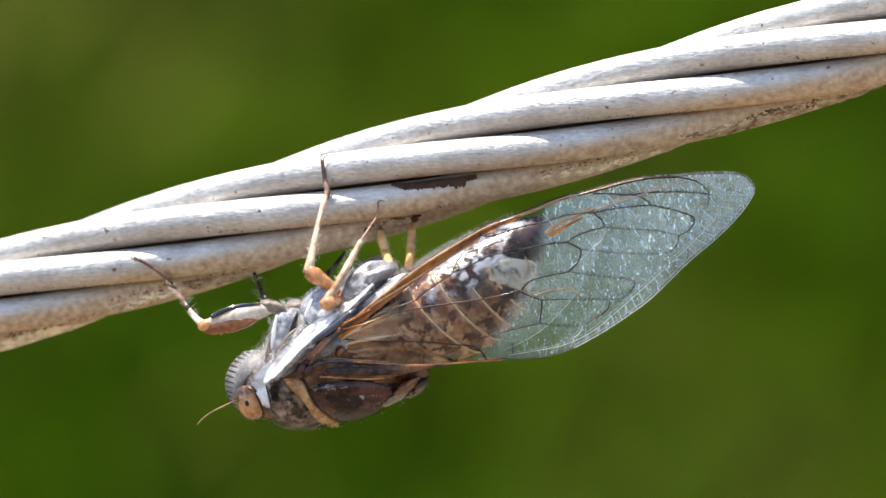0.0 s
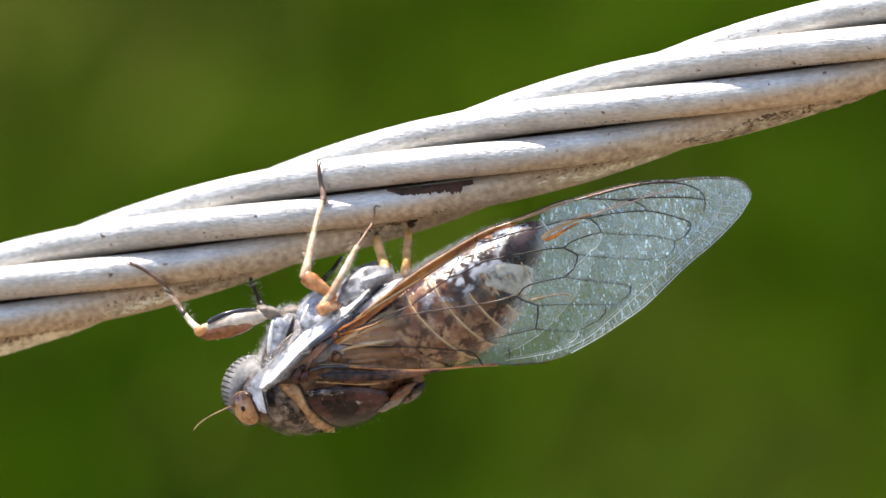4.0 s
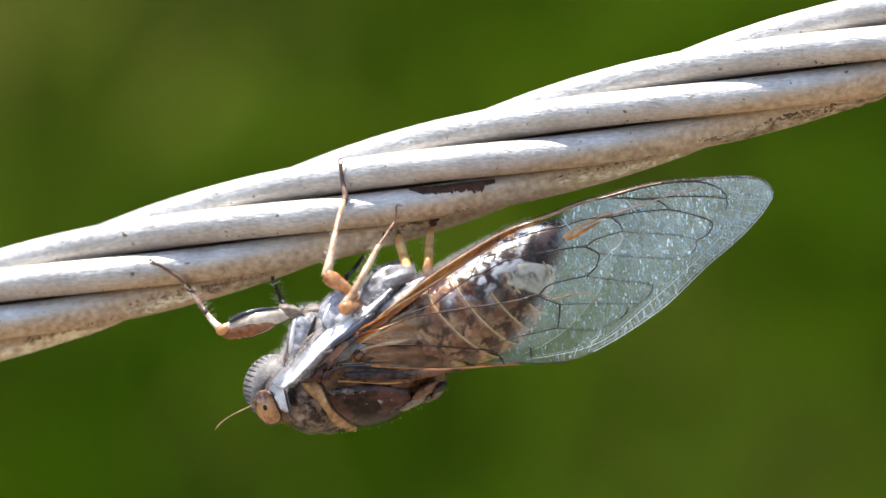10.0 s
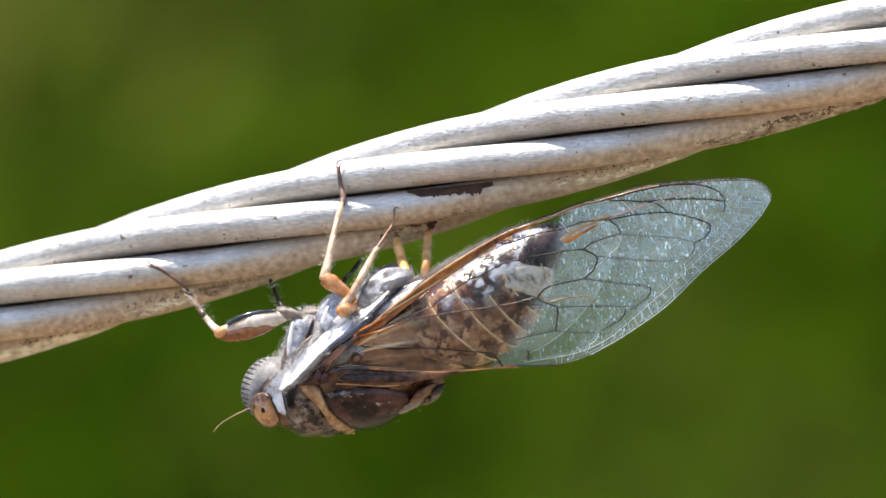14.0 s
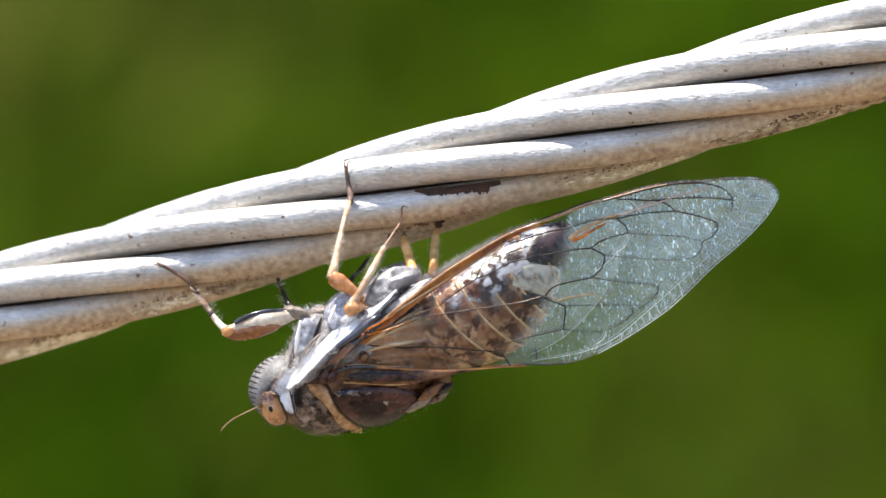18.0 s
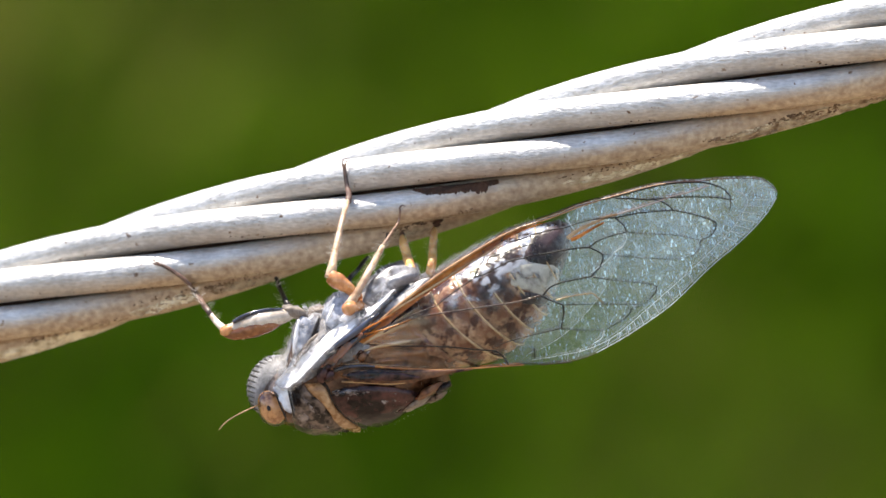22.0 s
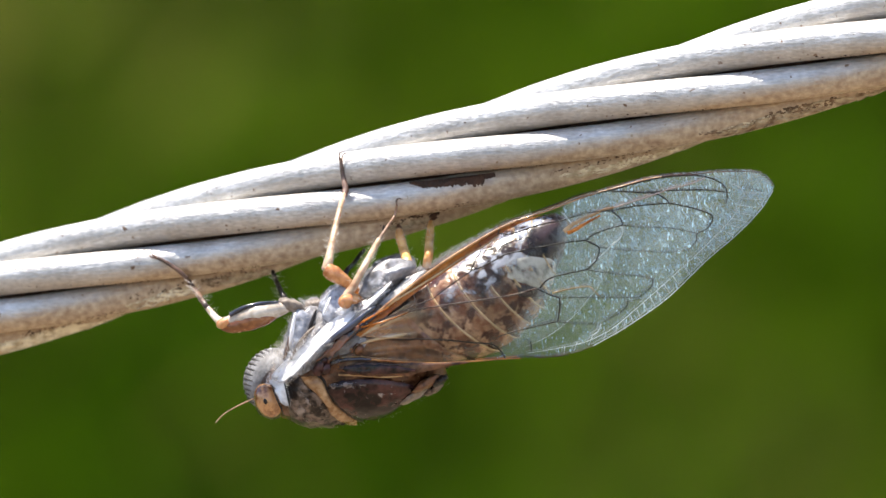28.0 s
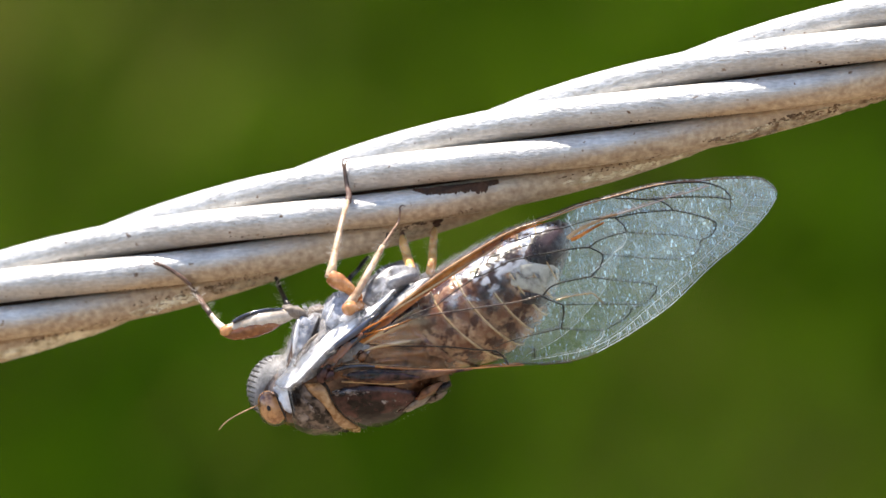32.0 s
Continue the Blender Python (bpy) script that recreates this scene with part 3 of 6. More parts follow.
def wire_frame(k, s):
    c = wire_middle(k, s)
    t = (wire_middle(k, s + 0.05) - wire_middle(k, s - 0.05)).normalized()
    a = 2 * math.pi * (s / LAY + k / 6) + PHASE
    o = RISE * math.cos(a) + FRONT * math.sin(a)
    o = (o - t * o.dot(t)).normalized()
    return c, t, o, t.cross(o), a


def nearest_wire(x, z):
    """The wire that faces the camera at a plan point: depth of its surface, wire, place along it."""
    best = (0.0, None, 0.0)
    for k in range(6):
        s = (V(x, z) - HEART).dot(LINE) / math.cos(COME)
        for i in range(4):
            c = wire_middle(k, s)
            s += (V(x, z) - c).dot(LINE) / math.cos(COME)
        c = wire_middle(k, s)
        h = (V(x, z) - c).dot(RISE)
        if abs(h) < R_WIRE:
            y = c.y - math.sqrt(R_WIRE ** 2 - h * h) / math.cos(COME)
            if best[1] is None or y < best[0]:
                best = (y, k, s)
    return best


def cable_front(x, z):
    return nearest_wire(x, z)[0]


def cable():
    root = new("steel_cable")
    tagged(root, "weathered seven-wire galvanised steel cable, stained tan underneath", "cable")
    s_down = -(EYE * 1000 + HEART.z) / AXIS.z - 40
    root.location = (HEART + AXIS * (s_down + 40)) * 0.001 + Vector((0, 0, EYE))
    steps = []
    s = s_down
    while s < 3200:
        steps.append(s)
        s += 0.9 if -40 < s < 75 else 7.0
    sides = 22
    for k in range(6):
        bm = bmesh.new()
        grime = bm.verts.layers.float.new("grime")
        uv = bm.loops.layers.uv.new("along")
        rings = []
        for s in steps:
            c, t, o, b, a = wire_frame(k, s)
            ring = []
            for j in range(sides):
                f = 2 * math.pi * j / sides
                n = o * math.cos(f) + b * math.sin(f)
                r = R_WIRE * (1 + 0.006 * noise.noise(Vector((s * 0.25, k * 7.0, j * 0.2))))
                v = bm.verts.new(c + n * r)
                # grime low on the cable, plus tan on each wire's down-facing side
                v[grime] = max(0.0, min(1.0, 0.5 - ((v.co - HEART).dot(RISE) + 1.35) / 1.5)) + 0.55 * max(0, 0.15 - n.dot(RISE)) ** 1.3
                ring.append(v)
            rings.append((s, ring))
        for (sa, ra), (sb, rb) in zip(rings, rings[1:]):
            for j in range(sides):
                f = bm.faces.new((ra[j], ra[(j + 1) % sides], rb[(j + 1) % sides], rb[j]))
                for lp, q in zip(f.loops, ((sa, j), (sa, j + 1), (sb, j + 1), (sb, j))):
                    lp[uv].uv = (q[0] + 37 * k, q[1] / sides)
        bm.faces.new(rings[0][1])
        bm.faces.new(rings[-1][1][::-1])
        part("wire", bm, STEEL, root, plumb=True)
    # core coloured dark, so the gaps between the wires read as shade
    bm = bmesh.new()
    tube(bm, [HEART + AXIS * s_down, HEART + AXIS * 3200], [1.24] * 2, sides=12, per=1)
    part("core_wire", bm, RUST, root, "core wire, blackened for the gaps' shade", plumb=True)

    # rust in a groove, and crusts of lichen and dirt on the underside
    rnd = random.Random(4)

    def scab(name, mat, x0, z0, x1, z1, half, lift, count, label, size=0.2):
        bm = bmesh.new()
        for i in range(count):
            q = rnd.random()
            x = x0 + (x1 - x0) * q
            z = z0 + (z1 - z0) * q + rnd.uniform(-half, half)
            y = cable_front(x, z)
            if y == 0.0:
                continue
            r = size * rnd.uniform(0.5, 1.3)
            blob(bm, V(x, z, y + lift), (AXIS.x, AXIS.z + rnd.uniform(-0.3, 0.1)), r * rnd.uniform(1, 1.9), r * 0.75, r * 0.5, 0.5, i * 1.7, 1)
        return tagged(part(name, bm, mat, root, label, plumb=True), kind="stuff")

    # flaking rust that fills the groove above one wire, with a ragged lower edge
    y, k, s0 = nearest_wire(-3.19, 3.40)
    s1 = s0 + 5.3
    bm = bmesh.new()
    rows, n = [], 70
    for i in range(n + 1):
        q = i / n
        c, t, o, b, a = wire_frame(k, s0 + (s1 - s0) * q)
        fat = 0.35 + 0.65 * min(1, 6 * q) * min(1, 3.5 * (1 - q) + 0.15)
        rag = 14 * noise.noise(Vector((i * 0.9, 2.0, 0))) + 10 * noise.noise(Vector((i * 0.25, 9.0, 0))) + (10 if 0.72 < q < 0.86 else 0)
        row = []
        for m in range(8):
            f = radians(-106 + (38 * fat + 0.8 * rag * min(1, 5 * q)) * m / 7)
            lift = 0.05 + 0.05 * noise.noise(Vector((i * 0.7, m * 0.9, 5.0))) - (0.05 if m in (0, 7) else 0)
            row.append(bm.verts.new(c + (o * math.cos(f) + b * math.sin(f)) * (R_WIRE + lift)))
        rows.append(row)
    for ra, rb in zip(rows, rows[1:]):
        for m in range(7):
            bm.faces.new((ra[m], ra[m + 1], rb[m + 1], rb[m]))
    part("rust_patch", bm, RUST, root, "dark flaking rust in the groove", smooth=False, plumb=True)
    scab("rust_patch", RUST, -1.91, 1.88, -1.49, 2.02, 0.14, 0.05, 16, "dark rust spot", 0.16)
    def sheet(mat, edge, deep, label, seed, lift=0.07, holes=0.12):
        """A crust on one wire's underside that hangs from a ragged upper edge; flakes are missing here and there."""
        line = resample(edge, 4 * int(Vector((edge[-1][0] - edge[0][0], edge[-1][1] - edge[0][1])).length) + 8)
        k = nearest_wire(line[len(line) // 2].x, line[len(line) // 2].y)[1]
        bm = bmesh.new()
        rows, n = [], 9
        for i, p in enumerate(line):
            s = (V(p.x, p.y) - HEART).dot(LINE) / math.cos(COME)
            for again in range(4):
                s += (V(p.x, p.y) - wire_middle(k, s)).dot(LINE) / math.cos(COME)
            c, t, o, b, a = wire_frame(k, s)
            h = min(max((V(p.x, p.y) - c).dot(RISE) / R_WIRE, -0.97), 0.97)
            up, out = RISE, FRONT
            q = i / (len(line) - 1)
            thin = min(1, 8 * q, 8 * (1 - q))
            first = math.asin(h) + radians(9 * noise.noise(Vector((i * 0.45, seed, 0))) + 5 * noise.noise(Vector((i * 1.3, seed, 3.0))))
            row = []
            for m in range(n + 1):
                f = first - radians(deep) * m / n * (0.35 + 0.65 * thin)
                rise = lift * thin * (0.6 + 1.3 * noise.noise(Vector((s * 1.9, m * 0.5, seed))) + 0.7 * noise.noise(Vector((s * 5.0, m * 1.1, seed)))) - (0.09 if m in (0, n) else 0)
                row.append(bm.verts.new(c + (up * math.sin(f) + out * math.cos(f)) * (R_WIRE + rise)))
            rows.append(row)
        for ra, rb in zip(rows, rows[1:]):
            for m in range(n):
                if rnd.random() > holes:
                    bm.faces.new((ra[m], ra[m + 1], rb[m + 1], rb[m]))
        part("crust", bm, mat, root, label, smooth=False, plumb=True)

    sheet(PALE_CRUST, [(-29.88, -6.05), (-27.75, -5.66), (-26.69, -5.35), (-25.56, -4.99), (-24.04, -4.74), (-22.44, -4.60), (-21.10, -4.07)], 62, "pale lichen crust", 1.0, 0.08, 0.02)
    sheet(PALE_CRUST, [(-20.96, -3.54), (-19.89, -3.26), (-18.90, -2.87), (-17.84, -2.51), (-16.50, -2.23)], 40, "pale lichen crust", 2.0, 0.09, 0.25)
    sheet(CRUST, [(-16.25, -2.02), (-15.19, -1.77), (-13.59, -1.52), (-11.75, -1.27)], 40, "tan lichen crust", 3.0, 0.09, 0.3)
    sheet(CRUST, [(15.61, 7.12), (16.92, 7.54), (18.44, 8.07), (20.39, 8.64), (22.51, 9.17), (24.64, 9.59), (28.18, 10.30)], 55, "tan lichen crust", 4.0, 0.08, 0.25)
    sheet(PALE_CRUST, [(6.23, 4.57), (8.00, 5.06), (9.77, 5.38), (11.54, 5.84), (13.66, 6.34), (15.26, 6.73)], 38, "pale lichen crust", 5.0, 0.06, 0.3)
    sheet(CRUST, [(-4.67, 1.38), (-3.68, 1.59), (-2.55, 1.81), (-1.73, 2.02)], 26, "tan lichen crust", 6.0, 0.06, 0.3)
    scab("crust", BROWN_CRUST, 18.90, 8.18, 23.40, 9.13, 0.20, 0.01, 88, "brown rusty crust", 0.085)
    scab("crust", PALE_CRUST, 15.96, 7.12, 19.33, 8.11, 0.16, 0.06, 90, "pale lichen crust", 0.09)
    scab("crust", BROWN_CRUST, 14.73, 7.01, 16.67, 7.26, 0.10, 0.01, 24, "brown rusty crust", 0.07)
    scab("crust", BROWN_CRUST, -27.75, -5.56, -21.03, -3.96, 0.12, 0.01, 72, "brown rusty crust", 0.06)
    scab("crust", BROWN_CRUST, -20.85, -3.22, -12.18, -1.17, 0.22, 0.01, 72, "brown rusty crust", 0.06)
    scab("crust", BROWN_CRUST, 5.17, 4.42, 12.25, 6.23, 0.16, 0.01, 48, "brown rusty crust", 0.055)
    scab("crust", BROWN_CRUST, -5.10, 1.27, 0.57, 2.80, 0.10, 0.01, 56, "brown rusty crust", 0.06)
    # specks of dirt caught in the lower grooves
    bm = bmesh.new()
    for k in range(6):
        s = -16.0
        while s < 52:
            s += rnd.uniform(0.1, 0.5)
            c, t, o, b, a = wire_frame(k, s)
            f = radians(rnd.uniform(58, 96))
            n = o * math.cos(f) + b * math.sin(f)
            if n.dot(RISE) < -0.3 and (c - HEART).dot(RISE) < 0.9 and rnd.random() < 0.75:
                r = rnd.uniform(0.015, 0.05)
                blob(bm, c + n * R_WIRE, (AXIS.x, AXIS.z), r * rnd.uniform(1, 2.4), r, r, 0.4, s, 1)
    tagged(part("dirt_specks", bm, RUST, root, "dark specks of dirt in the grooves", plumb=True), kind="stuff")
    return root


# ---- cicada ----
YC = -4.2       # depth of the body's middle
ABDOMEN = Hull([
    (-6.51, -3.68, -2.97, -8.39, 3.9, YC), (-4.11, -2.51, -0.32, -7.47, 4.2, YC), (-1.73, -1.17, 2.16, -6.69, 4.1, YC),
    (0.57, 0.11, 4.00, -5.35, 3.6, YC), (2.69, 1.17, 5.24, -3.68, 3.0, YC), (4.64, 1.88, 5.88, -1.73, 2.2, YC),
    (5.88, 2.12, 6.51, -0.04, 1.4, YC), (6.58, 1.88, 6.76, 0.96, 0.6, YC)])
THORAX = Hull([
    (-11.75, -7.04, -11.26, -10.73, 3.4, YC), (-10.41, -5.20, -9.35, -11.19, 4.1, YC), (-8.64, -3.43, -7.40, -11.01, 4.5, YC),
    (-6.51, -2.51, -5.10, -10.65, 4.6, YC), (-4.39, -1.81, -2.97, -9.70, 4.4, YC), (-2.80, -1.45, -0.78, -8.32, 3.9, YC)])


def near(x, z, d):
    """A point d millimetres towards the camera from the body's middle plane."""
    return V(x, z, YC - d)


def on_cable(x, z, out=0.12):
    """A point that lies on the cable's front, bridging the grooves."""
    return V(x, z, min(cable_front(x + RISE.x * h, z + RISE.z * h) for h in (-0.5, -0.25, 0.0, 0.25, 0.5)) - out)


# the forewing's upper and lower edges from root to tip
WING_TOP = [(-8.46, -7.04), (-6.51, -5.20), (-4.39, -3.40), (-1.73, -1.38), (0.57, 0.11), (3.04, 1.49), (5.17, 2.19), (7.65, 3.12),
            (9.77, 3.75), (11.75, 4.28), (13.56, 4.53), (14.76, 4.57), (16.00, 4.71), (17.91, 4.74), (18.83, 4.60), (19.33, 4.32), (19.58, 3.89)]
WING_LOW = [(-8.46, -7.65), (-6.51, -7.40), (-2.41, -7.29), (0.74, -7.15), (3.04, -6.97), (5.35, -6.90), (7.65, -6.44), (9.77, -5.35),
            (11.54, -4.21), (12.85, -3.26), (13.95, -2.23), (15.47, -0.74), (17.10, 0.64), (18.48, 2.02), (19.19, 2.94), (19.50, 3.47), (19.58, 3.89)]


def resample(pts, n):
    ps = spline([Vector((x, z)) for x, z in pts], 8)
    ln = [0.0]
    for a, b in zip(ps, ps[1:]):
        ln.append(ln[-1] + (b - a).length)
    out = []
    for i in range(n + 1):
        q = ln[-1] * i / n
        j = max(k for k in range(len(ln)) if ln[k] <= q + 1e-9)
        j = min(j, len(ps) - 2)
        out.append(ps[j].lerp(ps[j + 1], (q - ln[j]) / max(1e-9, ln[j + 1] - ln[j])))
    return out


NU, NW = 90, 30
EDGE_TOP, EDGE_LOW = resample(WING_TOP, NU), resample(WING_LOW, NU)


def wing_out(x, z):
    """How far the forewing stands off the body's middle plane."""
    p = Vector((x, z))
    root, tip = EDGE_TOP[0], EDGE_TOP[-1]
    ax = (tip - root).normalized()
    u = (p - root).dot(ax) / (tip - root).length
    w = (p - root).dot(Vector((-ax.y, ax.x)))
    d = 4.75 - 1.7 * max(0, u) ** 1.15 + 0.10 * w - 0.012 * w * w
    if u < 0.12:
        d -= (0.12 - u) * 4
    return d


def add_haze(bm, low, high):
    """Painted haze for light in the wing layers: nearly clear by the body, milkier outwards and upwards."""
    haze = bm.verts.layers.float.new("haze")
    for v in bm.verts:
        z = v.co.z
        edge = 6.4 - 0.10 * (1.8 - z) ** 1.75 if z < 1.8 else 6.4 + 0.3 * (z - 1.8)
        q = min(max((v.co.x - edge + 0.5) / 0.9, 0.0), 1.0)
        far = min(max((v.co.x - 6.0) / 13.0, 0.0), 1.0)
        v[haze] = low + (high * (0.82 + 0.48 * far) * (1.0 + 0.065 * min(max(z, -6.0), 4.0)) - low) * q * q * (3 - 2 * q)


def hind_wing(sgn, parent):
    """The short hind wing folded under the forewing."""
    top = resample([(-6.16, -5.63), (-2.97, -3.50), (0.57, -1.03), (4.11, 0.92), (7.29, 1.98), (9.42, 2.05), (10.19, 1.38)], 40)
    low = resample([(-6.16, -6.05), (-2.97, -6.69), (0.57, -6.76), (3.75, -6.34), (6.58, -4.74), (9.06, -1.73), (10.19, 1.38)], 40)
    bm = bmesh.new()
    rows = []
    for i in range(41):
        row = []
        for j in range(15):
            p = top[i].lerp(low[i], j / 14)
            d = wing_out(p.x, p.y) - 0.35 - 0.08 * noise.noise(Vector((p.x * 1.4, p.y * 1.4, 5.0)))
            row.append(bm.verts.new(V(p.x, p.y, YC - sgn * d)))
        rows.append(row)
    for a, b in zip(rows, rows[1:]):
        for j in range(14):
            bm.faces.new((a[j], a[j + 1], b[j + 1], b[j]))
    bmesh.ops.remove_doubles(bm, verts=bm.verts, dist=0.002)
    add_haze(bm, 0.03, 0.6)
    w = part("hind_wing", bm, MEMBRANE, parent, "short clear hind wing under the forewing")
    bm = bmesh.new()
    tube(bm, [V(p.x, p.y, YC - sgn * (wing_out(p.x, p.y) - 0.33)) for p in (low[20:41:2] + top[38:26:-2])], [0.008] * 17, sides=5, per=2)
    part("hind_edge", bm, PALE_VEIN, w)


def plate(bm, pts, thick=0.25, dome=0.12, soft=False):
    """A low domed plate over a ring of points: the rim, a raised inner ring and a crown."""
    mid = sum(pts, Vector()) / len(pts)
    pts = spline(pts + pts[:1], 4)[:-1]
    n = len(pts)
    nrm = Vector()
    for a, b in zip(pts, pts[1:] + pts[:1]):
        nrm += (a - mid).cross(b - mid)
    nrm.normalize()
    if nrm.y > 0:
        nrm = -nrm
    haze = bm.verts.layers.float.new("haze") if soft else None
    rings = []
    for f, h in ((0.97, -thick), (1.0, 0.0), (0.93, dome * 0.4), (0.8, dome * 0.75), (0.6, dome * 0.95), (0.35, dome)):
        ring = []
        for p in pts:
            q = mid + (p - mid) * f
            q = q + nrm * (h + dome * 0.5 * noise.noise(q * 1.3)) + (p - mid).normalized() * 0.20 * noise.noise(q * 2.6 + Vector((5, 5, 5)))
            v = bm.verts.new(q)
            if soft:
                v[haze] = min(max((0.0, 0.3, 0.75, 1.0, 1.0, 1.0)[len(rings)] + 0.55 * noise.noise(q * 4.0), 0.0), 1.0)
            ring.append(v)
        rings.append(ring)
    for a, b in zip(rings, rings[1:]):
        for i in range(n):
            bm.faces.new((a[i], a[(i + 1) % n], b[(i + 1) % n], b[i]))
    c = bm.verts.new(mid + nrm * dome * 1.05)
    if soft:
        c[haze] = 1.0
    for i in range(n):
        bm.faces.new((rings[-1][i], rings[-1][(i + 1) % n], c))


